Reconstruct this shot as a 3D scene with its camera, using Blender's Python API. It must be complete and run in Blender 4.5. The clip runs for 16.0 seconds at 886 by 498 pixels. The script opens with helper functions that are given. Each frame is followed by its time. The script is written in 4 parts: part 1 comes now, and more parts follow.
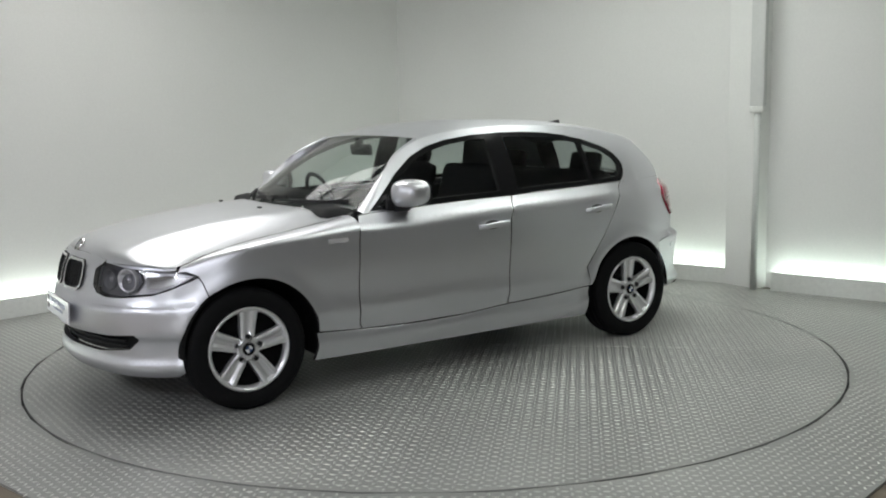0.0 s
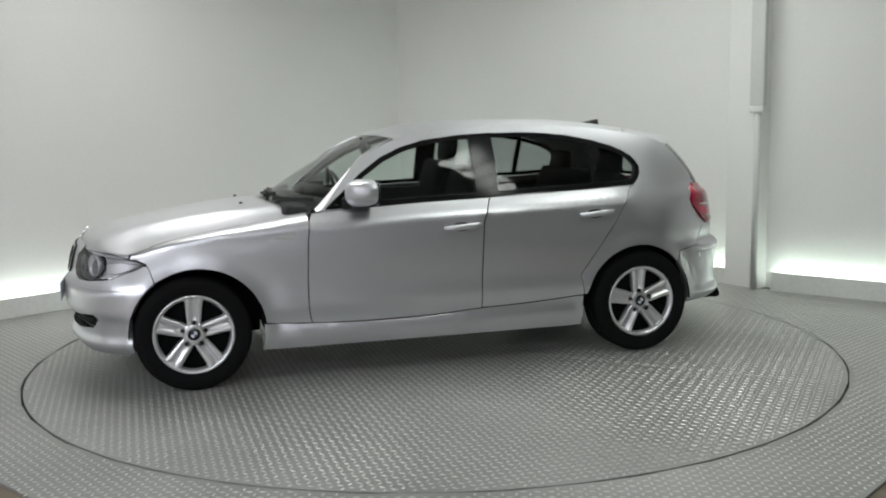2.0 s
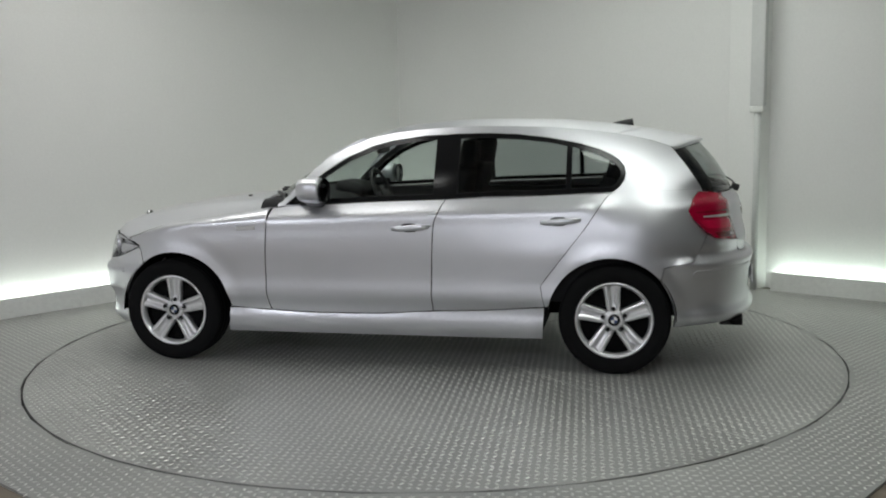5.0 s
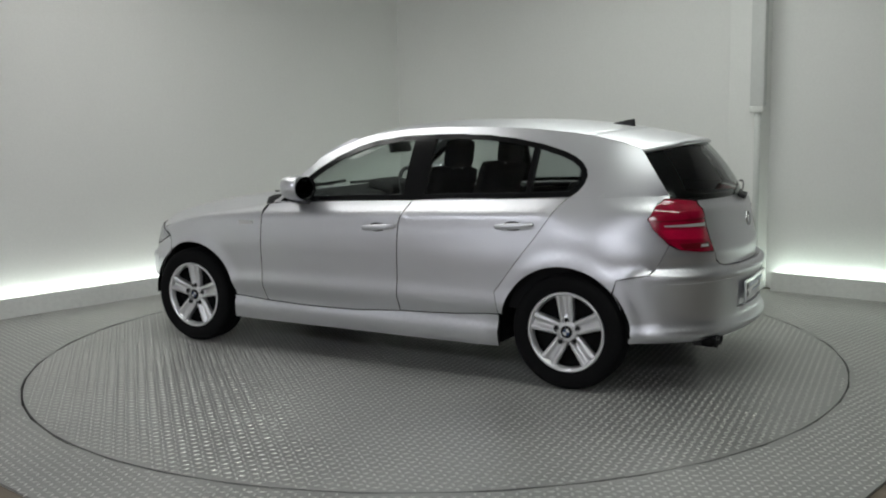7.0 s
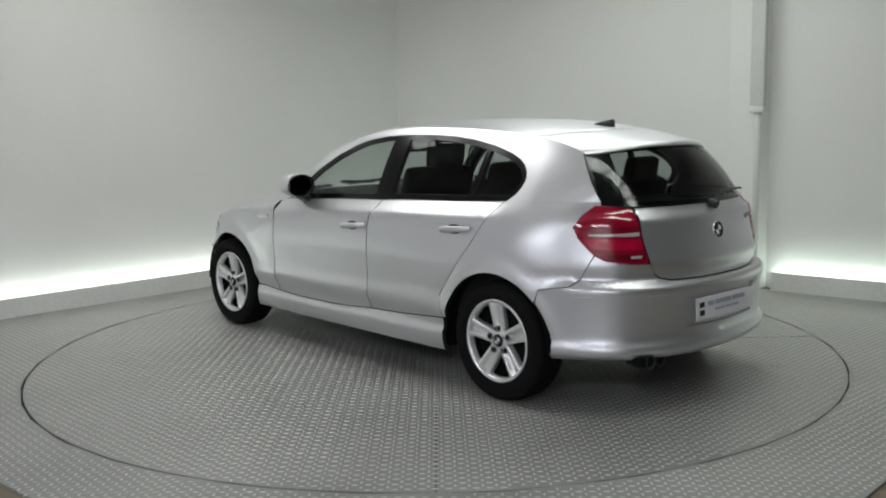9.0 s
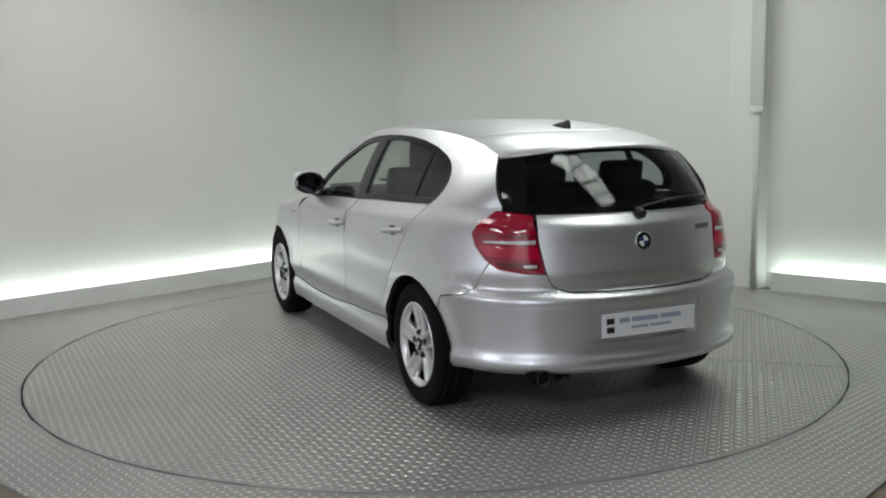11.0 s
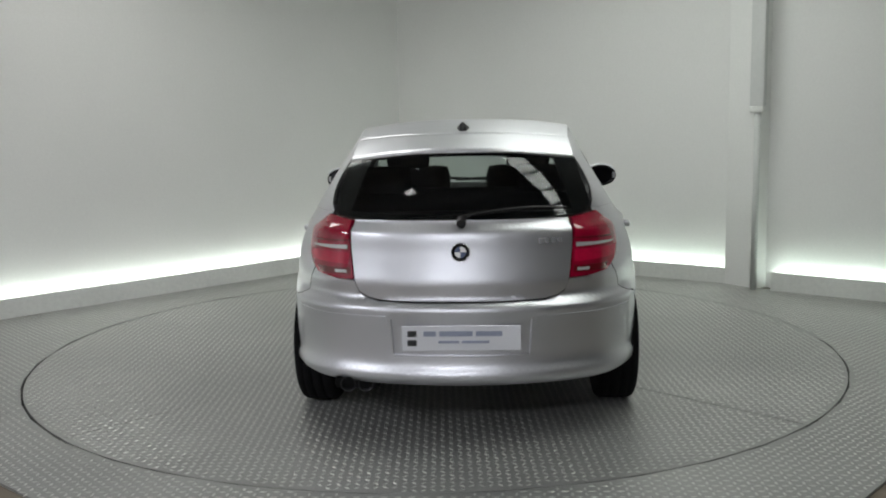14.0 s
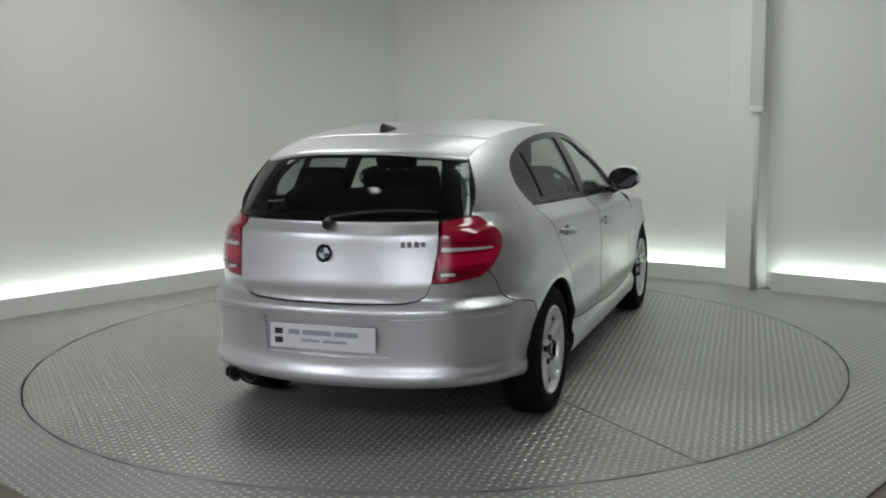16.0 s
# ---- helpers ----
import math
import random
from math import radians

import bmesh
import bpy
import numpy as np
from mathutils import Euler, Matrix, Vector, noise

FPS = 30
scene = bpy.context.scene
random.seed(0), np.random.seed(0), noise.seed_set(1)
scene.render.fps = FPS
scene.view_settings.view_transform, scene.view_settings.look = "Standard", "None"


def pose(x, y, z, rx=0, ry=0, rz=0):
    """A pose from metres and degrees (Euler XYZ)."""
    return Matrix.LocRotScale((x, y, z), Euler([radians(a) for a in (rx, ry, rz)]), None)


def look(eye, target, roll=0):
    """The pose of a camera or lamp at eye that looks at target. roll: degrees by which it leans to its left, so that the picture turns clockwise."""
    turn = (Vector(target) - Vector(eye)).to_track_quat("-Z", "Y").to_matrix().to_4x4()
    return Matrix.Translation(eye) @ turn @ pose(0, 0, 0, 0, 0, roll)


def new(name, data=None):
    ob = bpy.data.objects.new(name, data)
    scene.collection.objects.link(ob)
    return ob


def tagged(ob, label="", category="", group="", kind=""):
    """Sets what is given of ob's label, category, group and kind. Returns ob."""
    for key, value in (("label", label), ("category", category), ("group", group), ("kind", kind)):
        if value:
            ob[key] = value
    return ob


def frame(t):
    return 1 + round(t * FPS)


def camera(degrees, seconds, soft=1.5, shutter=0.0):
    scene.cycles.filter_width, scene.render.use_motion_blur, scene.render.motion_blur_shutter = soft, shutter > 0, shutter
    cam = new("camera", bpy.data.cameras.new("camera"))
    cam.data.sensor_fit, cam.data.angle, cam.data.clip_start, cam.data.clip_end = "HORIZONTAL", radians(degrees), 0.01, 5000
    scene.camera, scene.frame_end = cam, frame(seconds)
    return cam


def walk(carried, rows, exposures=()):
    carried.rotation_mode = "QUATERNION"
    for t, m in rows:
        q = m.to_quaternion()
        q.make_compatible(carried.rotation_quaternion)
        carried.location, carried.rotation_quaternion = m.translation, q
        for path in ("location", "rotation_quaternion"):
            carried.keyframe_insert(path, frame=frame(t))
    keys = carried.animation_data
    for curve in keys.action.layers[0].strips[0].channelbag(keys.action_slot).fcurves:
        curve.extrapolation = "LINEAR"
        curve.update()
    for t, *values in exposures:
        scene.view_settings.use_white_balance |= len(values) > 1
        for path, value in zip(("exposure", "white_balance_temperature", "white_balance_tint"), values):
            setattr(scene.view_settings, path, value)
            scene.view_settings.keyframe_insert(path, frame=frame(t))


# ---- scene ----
cam = camera(50.58, 16.0, soft=2.0, shutter=0.5)
EYE = Vector((0.0, -5.944, 1.4375))
AIM = Vector((0.00951, 0.99059, -0.13651))
still = look(EYE, EYE + AIM, -1.053)
walk(cam, [(0.0, still), (16.0, still)], exposures=[(0.0, 0.0), (2.0, 0.02), (3.5, -0.05), (4.2, -0.13), (6.3, -0.33), (7.0, -0.36), (8.0, -0.32), (9.0, -0.20), (11.5, -0.15), (12.5, -0.15), (14.0, -0.27), (16.0, -0.33)])

# the turntable and the car on it turn clockwise at a steady rate
START, RATE = 213.05, -9.039


def turning(t):
    return START + RATE * t


# ---- world and large lights ----
world = bpy.data.worlds.new("world")
scene.world = world
world.use_nodes = True
world.node_tree.nodes["Background"].inputs[0].default_value = (0.6, 0.65, 0.62, 1)
world.node_tree.nodes["Background"].inputs[1].default_value = 0.05

CEIL = 3.3
# (x, y, length, width, turn, colour, watts a square metre) of the light panels under the ceiling
NEUTRAL, COOL, GREENISH = (0.985, 1.0, 0.985), (0.925, 0.96, 1.06), (0.92, 1.0, 0.94)
# third to fifth rows are added fill for the walls and car sides
PANELS = [(1.92, -2.28, 2.5, 0.50, -38, GREENISH, 20), (-1.5, 0.2, 2.4, 1.3, -38, NEUTRAL, 8.5), (1.4, 0.75, 2.2, 1.1, -38, GREENISH, 13), (-4.4, -4.9, 2.6, 1.0, 80, COOL, 44), (-0.9, -7.3, 2.6, 1.1, 0, COOL, 44), (-1.1, -2.65, 0.22, 0.22, 10, NEUTRAL, 35)]


def panel_lamp(x, y, length, width, turn, colour, power):
    data = bpy.data.lights.new("panel_and_fill_light", "AREA")
    data.shape, data.size, data.size_y, data.energy, data.color = "RECTANGLE", length, width, power * length * width, colour
    ob = new("panel_and_fill_light", data)
    ob.matrix_world = pose(x, y, CEIL - 0.075, 0, 0, turn)
    return ob


for row in PANELS:
    panel_lamp(*row)


# ---- materials ----
def material(name, colour, rough=0.5, metal=0.0, vary=0.08, grain=40.0, bump=0.0, coat=0.0, spec=0.5, big=2.0):
    m = bpy.data.materials.new(name)
    m.use_nodes = True
    nt = m.node_tree
    b = nt.nodes["Principled BSDF"]
    b.inputs["Roughness"].default_value = rough
    b.inputs["Metallic"].default_value = metal
    b.inputs["Coat Weight"].default_value = coat
    b.inputs["Coat Roughness"].default_value = 0.04
    b.inputs["Specular IOR Level"].default_value = spec
    co = nt.nodes.new("ShaderNodeTexCoord")
    fine, wide = nt.nodes.new("ShaderNodeTexNoise"), nt.nodes.new("ShaderNodeTexNoise")
    fine.inputs["Scale"].default_value, wide.inputs["Scale"].default_value = grain, big
    fine.inputs["Detail"].default_value, wide.inputs["Detail"].default_value = 4.0, 3.0
    mix = nt.nodes.new("ShaderNodeMath")
    mix.operation = "ADD"
    for n in (fine, wide):
        nt.links.new(co.outputs["Object"], n.inputs["Vector"])
    nt.links.new(fine.outputs["Fac"], mix.inputs[0])
    nt.links.new(wide.outputs["Fac"], mix.inputs[1])
    ramp = nt.nodes.new("ShaderNodeMapRange")
    ramp.inputs["From Min"].default_value, ramp.inputs["From Max"].default_value = 0.6, 1.4
    ramp.inputs["To Min"].default_value, ramp.inputs["To Max"].default_value = 1 - vary, 1 + vary
    nt.links.new(mix.outputs[0], ramp.inputs["Value"])
    tint = nt.nodes.new("ShaderNodeVectorMath")
    tint.operation = "SCALE"
    tint.inputs[0].default_value = colour
    nt.links.new(ramp.outputs[0], tint.inputs["Scale"])
    nt.links.new(tint.outputs[0], b.inputs["Base Color"])
    ro = nt.nodes.new("ShaderNodeMath")
    ro.operation = "MULTIPLY"
    ro.inputs[1].default_value = rough
    nt.links.new(ramp.outputs[0], ro.inputs[0])
    nt.links.new(ro.outputs[0], b.inputs["Roughness"])
    if bump:
        bp = nt.nodes.new("ShaderNodeBump")
        bp.inputs["Strength"].default_value, bp.inputs["Distance"].default_value = bump, 0.002
        nt.links.new(mix.outputs[0], bp.inputs["Height"])
        nt.links.new(bp.outputs[0], b.inputs["Normal"])
    return m


def glowing(name, colour, strength):
    m = bpy.data.materials.new(name)
    m.use_nodes = True
    b = m.node_tree.nodes["Principled BSDF"]
    b.inputs["Base Color"].default_value = (*colour, 1)
    b.inputs["Emission Color"].default_value = (*colour, 1)
    b.inputs["Emission Strength"].default_value = strength
    return m


def glass(name, colour, rough=0.0):
    m = bpy.data.materials.new(name)
    m.use_nodes = True
    nt = m.node_tree
    nt.nodes.remove(nt.nodes["Principled BSDF"])
    clear, gloss = nt.nodes.new("ShaderNodeBsdfTransparent"), nt.nodes.new("ShaderNodeBsdfGlossy")
    clear.inputs["Color"].default_value = (*colour, 1)
    gloss.inputs["Roughness"].default_value = rough
    lw, po, ma, mx = (nt.nodes.new(k) for k in ("ShaderNodeLayerWeight", "ShaderNodeMath", "ShaderNodeMath", "ShaderNodeMixShader"))
    lw.inputs["Blend"].default_value = 0.5
    po.operation, ma.operation = "POWER", "MULTIPLY_ADD"
    po.inputs[1].default_value, ma.inputs[1].default_value, ma.inputs[2].default_value = 4.5, 0.9, 0.036
    nt.links.new(lw.outputs["Facing"], po.inputs[0])
    nt.links.new(po.outputs[0], ma.inputs[0])
    nt.links.new(ma.outputs[0], mx.inputs[0])
    nt.links.new(clear.outputs[0], mx.inputs[1])
    nt.links.new(gloss.outputs[0], mx.inputs[2])
    nt.links.new(mx.outputs[0], nt.nodes["Material Output"].inputs["Surface"])
    return m


M_WALL = material("white_wall_paint", (0.72, 0.72, 0.70), 0.55, 0, 0.04, 60, 0.15, big=0.8)
M_WHITEWALL = material("light_wall_paint", (0.72, 0.72, 0.72), 0.7, 0, 0.08, 30, big=0.8)
# dark colour keeps the car's reflections of the unseen right side dim
M_DULLWALL = material("reflection_dimming_wall", (0.07, 0.07, 0.07), 0.7, 0, 0.08, 30, big=0.8)
M_DUCT = material("grey_duct_paint", (0.53, 0.54, 0.525), 0.5, 0, 0.06, 40)
M_PLINTH = material("white_plinth_paint", (0.68, 0.69, 0.66), 0.5, 0, 0.10, 30, 0.1)
M_CEIL = material("grey_ceiling_paint", (0.52, 0.52, 0.51), 0.7, 0, 0.1, 20)
M_PLATE = material("worn_tread_plate_steel", (0.285, 0.288, 0.273), 0.41, 0.35, 0.30, 90, 0.2, big=1.1)
M_TREAD = material("polished_tread_steel", (0.57, 0.575, 0.55), 0.33, 0.5, 0.25, 50, 0.0, big=1.3)
M_GAP = material("dark_gap", (0.015, 0.015, 0.015), 0.9, 0, 0.1)
M_BROWN = material("brown_floor_paint", (0.16, 0.13, 0.095), 0.6, 0, 0.15, 30, 0.2)
M_COVE = glowing("cove_light_tube", (0.92, 1.0, 0.95), 9.0)
M_COVE_GREEN = glowing("greenish_light_tube", (0.86, 1.0, 0.92), 9.0)
M_PANEL = glowing("panel_diffuser", (1.0, 0.99, 0.96), 2.6)
M_FRAME = material("black_frame", (0.02, 0.02, 0.02), 0.5, 0, 0.1)


# ---- mesh helpers ----
def mesh_object(name, bm, mat, smooth=False):
    me = bpy.data.meshes.new(name)
    bmesh.ops.recalc_face_normals(bm, faces=bm.faces)
    bm.to_mesh(me)
    bm.free()
    me.materials.append(mat)
    if smooth:
        for p in me.polygons:
            p.use_smooth = True
    return new(name, me)


def part(name, bm, mat, parent, label="", smooth=False):
    ob = mesh_object(name, bm, mat, smooth)
    ob.parent = parent
    return tagged(ob, label)


def prism(outline, z0, z1, bm=None):
    """A closed prism over a plan outline."""
    bm = bm or bmesh.new()
    lo = [bm.verts.new((x, y, z0)) for x, y in outline]
    hi = [bm.verts.new((x, y, z1)) for x, y in outline]
    n = len(outline)
    bm.faces.new(lo[::-1])
    bm.faces.new(hi)
    for i in range(n):
        bm.faces.new((lo[i], lo[(i + 1) % n], hi[(i + 1) % n], hi[i]))
    return bm


def box(size, at=(0, 0, 0), bevel=0.0, turn=(0, 0, 0), bm=None):
    own = bmesh.new()
    bmesh.ops.create_cube(own, size=1, matrix=Matrix.Diagonal((*size, 1)))
    if bevel:
        bmesh.ops.bevel(own, geom=own.edges[:], offset=bevel, segments=2, affect="EDGES", profile=0.6)
    own.transform(pose(*at, *turn))
    if bm is None:
        return own
    me = bpy.data.meshes.new("tmp")
    own.to_mesh(me)
    bm.from_mesh(me)
    own.free()
    bpy.data.meshes.remove(me)
    return bm


def cyl(r, depth, at=(0, 0, 0), turn=(0, 0, 0), seg=24, r2=None, bm=None):
    bm = bm or bmesh.new()
    bmesh.ops.create_cone(bm, cap_ends=True, segments=seg, radius1=r, radius2=r if r2 is None else r2, depth=depth, matrix=pose(*at, *turn))
    return bm


# ---- the room ----
C, L, BL, BR, RR, P2, P1 = [Vector(p) for p in ((-0.344, 4.17), (-6.39, -1.876), (-6.39, -8.6), (6.7, -8.6), (6.7, -1.545), (2.744, 1.78), (2.65, 2.036))]


def wall(name, a, b, label, h=CEIL, thick=0.15, mat=None):
    d = (b - a).normalized()
    n = Vector((-d.y, d.x))
    if n.dot(-(a + b) / 2) > 0:
        n = -n
    ob = mesh_object(name, prism([a, b, b + n * thick, a + n * thick], 0, h), mat or M_WALL)
    return tagged(ob, label, "wall", kind="structure")


wall("wall_left", L, C, "smooth white-painted wall washed by hidden light")
wall("wall_middle", C, P1, "smooth white-painted studio wall behind the turntable")
wall("wall_right", P2, RR, "white-painted wall panel lit from its foot")
# walls out of view, coloured light or dark to shape the car's reflections
wall("wall_side_left", BL, L, "plain white-painted side wall", mat=M_WHITEWALL)
wall("wall_side_right", RR, BR, "unseen side wall coloured dark to dim reflections", mat=M_DULLWALL)
BM = BL.lerp(BR, 0.58)
wall("wall_back_left", BM, BL, "plain white-painted wall behind the camera", mat=M_WHITEWALL)
wall("wall_back_right", BR, BM, "unseen wall behind the camera coloured dark to dim reflections", mat=M_DULLWALL)


def plinth(name, a, b, h=0.15, deep=0.13, ends=(0, 0), tube_mat=None):
    """A low kerb along the foot of a wall with a light tube lying in its trough."""
    d = (b - a).normalized()
    n = Vector((-d.y, d.x))
    if n.dot(-(a + b) / 2) < 0:
        n = -n
    a, b = a + d * ends[0], b - d * ends[1]
    bm = bmesh.new()
    prism([a, b, b + n * deep, a + n * deep], 0.0, h - 0.05, bm)
    prism([a + n * (deep - 0.02), b + n * (deep - 0.02), b + n * deep, a + n * deep], h - 0.05, h, bm)
    tagged(mesh_object(name, bm, M_PLINTH), "low white kerb along the wall foot", "baseboard", kind="structure")
    tube = mesh_object("cove_light", prism([a + n * 0.04, b + n * 0.04, b + n * 0.085, a + n * 0.085], h - 0.045, h - 0.015), tube_mat or M_COVE)
    tagged(tube, "bright white light strip lying behind the kerb", "light strip", group="cove lights")


plinth("baseboard_left", L, C, ends=(0, 0.15))
plinth("baseboard_middle", C, P1, h=0.135, ends=(0.05, 0.05), tube_mat=M_COVE_GREEN)
plinth("baseboard_right", P2, RR, ends=(0.12, 0), tube_mat=M_COVE_GREEN)

# pillar where the middle and the right wall meet, with a pipe before it
dm, dr = (P1 - C).normalized(), (RR - P2).normalized()
pil = [P1 - dm * 0.09, P1 - dm * 0.09 + Vector((-dm.y, dm.x)) * -0.15, P2 + Vector((-0.075, -0.085)), P2 + dr * 0.03, P1 + Vector((0.2, 0.1))]
tagged(mesh_object("pillar", prism(pil, 0, CEIL), M_WALL), "white-painted boxed pillar between two walls", "pillar", kind="structure")

tagged(mesh_object("ceiling", prism([C + Vector((0, .2)), L, BL, BR, RR, P2 + Vector((.2, .2))], CEIL, CEIL + 0.12), M_CEIL), "mid grey painted ceiling", "ceiling", kind="structure")
R = 2.46


# ---- the car: surfaces ----
from mathutils.geometry import delaunay_2d_cdt


def smooth(a, b, x):
    t = np.clip((x - a) / (b - a), 0, 1)
    return t * t * (3 - 2 * t)


def curve(pts):
    """A monotone cubic through (x, y) rows, in any order of x."""
    p = np.array(sorted(pts), float)
    x, y = p[:, 0], p[:, 1]
    h, d = np.diff(x), np.diff(y) / np.diff(x)
    m = np.zeros(len(x))
    m[0], m[-1] = d[0], d[-1]
    for i in range(1, len(x) - 1):
        if d[i - 1] * d[i] > 0:
            w1, w2 = 2 * h[i] + h[i - 1], h[i] + 2 * h[i - 1]
            m[i] = (w1 + w2) / (w1 / d[i - 1] + w2 / d[i])

    def f(q):
        q = min(max(q, x[0]), x[-1])
        i = min(max(int(np.searchsorted(x, q)) - 1, 0), len(h) - 1)
        t = (q - x[i]) / h[i]
        return float((1 + 2 * t) * (1 - t) ** 2 * y[i] + t * (1 - t) ** 2 * h[i] * m[i] + t * t * (3 - 2 * t) * y[i + 1] + t * t * (t - 1) * h[i] * m[i + 1])

    return f


# plan of the body at its widest, from the nose round the side to the tail
PLAN = [(2.05, 0), (2.04, .15), (2.005, .32), (1.937, .525), (1.83, .683), (1.69, .782), (1.5, .836), (1.33, .857), (1.0, .866), (.5, .872), (0, .874),
        (-.5, .874), (-1.0, .870), (-1.33, .862), (-1.55, .838), (-1.75, .785), (-1.9, .70), (-2.01, .58), (-2.09, .4), (-2.135, .2), (-2.15, 0)]


def dense_plan():
    pts = [Vector(p) for p in PLAN]
    pts = [Vector((pts[1].x, -pts[1].y))] + pts + [Vector((pts[-2].x, -pts[-2].y))]
    out = []
    for a, b, c, d in zip(pts, pts[1:], pts[2:], pts[3:]):
        for k in range(24):
            t = k / 24
            out.append(0.5 * ((2 * b) + (c - a) * t + (2 * a - 5 * b + 4 * c - d) * t * t + (3 * b - a - 3 * c + d) * t ** 3))
    out.append(pts[-2])
    return out


DP = np.array([tuple(p) for p in dense_plan()])
DU = np.concatenate([[0], np.cumsum(np.hypot(*np.diff(DP, axis=0).T))])
DT = np.gradient(DP, axis=0)
DT /= np.hypot(DT[:, 0], DT[:, 1])[:, None]
DT[0], DT[-1] = (0, 1), (0, -1)
half = DP[:, 0] > 0


def at_x(x):
    return float(np.interp(-x, -DP[:, 0], DU))


def at_front(y):
    k = half & (DP[:, 1] < .86)
    return float(np.interp(y, DP[k, 1], DU[k]))


def at_rear(y):
    k = ~half & (DP[:, 0] < -.6)
    return float(np.interp(-y, -DP[k, 1], DU[k]))


S_SIDE = curve([(.15, .10), (.19, .05), (.21, .040), (.25, .026), (.30, .022), (.325, .034), (.36, .031), (.41, .012), (.435, .005), (.46, .0055), (.52, .0105), (.60, .0075), (.70, .002), (.78, .003), (.84, .008), (.868, .0085), (.884, .006), (.890, .0065), (.898, .013), (.93, .046), (.97, .077), (1.03, .120)])
S_FRONT = curve([(.17, .11), (.21, .05), (.26, .02), (.30, .035), (.38, .025), (.43, .0), (.53, .0), (.555, .004), (.565, .016), (.60, .028), (.66, .040), (.72, .057), (.77, .085), (.80, .118), (.90, .25)])
S_REAR = curve([(.22, .12), (.265, .055), (.285, .022), (.308, -.003), (.332, -.006), (.348, .003), (.362, .014), (.42, .019), (.52, .014), (.59, .006), (.615, .0), (.632, .006), (.65, .040), (.655, .051), (.70, .047), (.732, .0445), (.742, .0475), (.863, .075), (.954, .091), (.961, .097), (.985, .126), (1.0, .130), (1.04, .15)])


# the quarter panel behind the rear door leans in without a shoulder
S_QUARTER = curve([(.15, .10), (.19, .05), (.21, .040), (.25, .026), (.30, .022), (.36, .020), (.435, .006), (.52, .007), (.62, .007), (.70, .010), (.78, .020), (.85, .037), (.892, .052), (.95, .079), (1.0, .108), (1.06, .145)])


def crease(x):
    return .892 - .037 * x


def lower(u, z, d=0.0, s=1):
    """The body below the windows: u runs round the plan, z is the height, d the depth under the skin."""
    x, y = float(np.interp(u, DU, DP[:, 0])), float(np.interp(u, DU, DP[:, 1]))
    tx, ty = float(np.interp(u, DU, DT[:, 0])), float(np.interp(u, DU, DT[:, 1]))
    n = Vector((ty, -tx)).normalized()
    wf, wr = smooth(1.30, 1.80, x), smooth(-1.45, -1.90, x)
    zs = z - (crease(x) - .892) * smooth(.5, .85, z)
    wq = smooth(-1.12, -1.42, x)
    side = S_SIDE(zs) + smooth(-.2, -1.15, x) * (.028 * smooth(.62, .87, z) + .018 * smooth(.87, 1.02, z))
    side = side * (1 - wq) + S_QUARTER(z) * wq
    ins = side * (1 - wf) * (1 - wr) + S_FRONT(z) * wf + S_REAR(z) * wr
    # flared lips round the wheels
    for cx in (1.31, -1.31):
        r = math.hypot(x - cx, z - .312)
        ins -= .008 * math.exp(-((r - .365) / .035) ** 2) * (abs(x) < 1.75) - .003 * math.exp(-((r - .44) / .04) ** 2)
    p = Vector((x, y)) - n * (ins + d)
    return Vector((p.x, s * p.y, z))


BELT = curve([(.75, .93), (.59, .948), (.38, .957), (.05, .973), (-.38, .987), (-.94, 1.005), (-1.31, 1.017), (-1.9, 1.03)])
RAIL_Z = curve([(.70, .93), (.62, .952), (.50, 1.082), (.373, 1.222), (.26, 1.285), (.15, 1.327), (-.05, 1.366), (-.25, 1.387), (-.5, 1.397), (-.9, 1.388), (-1.2, 1.362), (-1.5, 1.310), (-1.66, 1.258), (-1.85, 1.2)])
RAIL_Y = curve([(.70, .735), (.62, .72), (.373, .63), (.15, .565), (-.1, .575), (-.4, .582), (-.8, .568), (-1.1, .542), (-1.4, .524), (-1.66, .522), (-1.9, .51)])


def upper(x, z, d=0.0, s=1):
    """The side above the belt line, leaning in to the roof rail."""
    zb = BELT(x)
    b = lower(at_x(x), zb)
    xr = min(x, .15)
    zr, yr = RAIL_Z(xr), RAIL_Y(xr)
    t = (z - zb) / (zr - BELT(xr))
    y = b.y + (yr - b.y) * (.66 * t + .34 * t * abs(t))
    w = smooth(-1.12, -1.42, x)
    if w > 0:
        lean = (b.y - lower(at_x(x), zb - .015).y) / .015 * (zr - BELT(xr))
        y2 = (1 + 2 * t) * (1 - t) ** 2 * b.y + t * (1 - t) ** 2 * lean + t * t * (3 - 2 * t) * yr + t * t * (t - 1) * (yr - b.y) * 1.34
        y += (y2 - y) * w
    y -= d
    k = max(0, min(1, t)) if x < -1.5 else 1
    return Vector((b.x + (x - b.x) * k, s * y, z))


# hood edge beside the fender
HOOD_Y = curve([(1.80, .685), (1.66, .738), (1.5, .748), (1.3, .748), (1.0, .742), (.70, .735)])
HOOD_Z = curve([(1.80, .745), (1.66, .750), (1.5, .800), (1.34, .838), (1.0, .890), (.70, .935)])
ARC = .16


def fender_top(x):
    return min(crease(x) - .012, HOOD_Z(x) - .028)


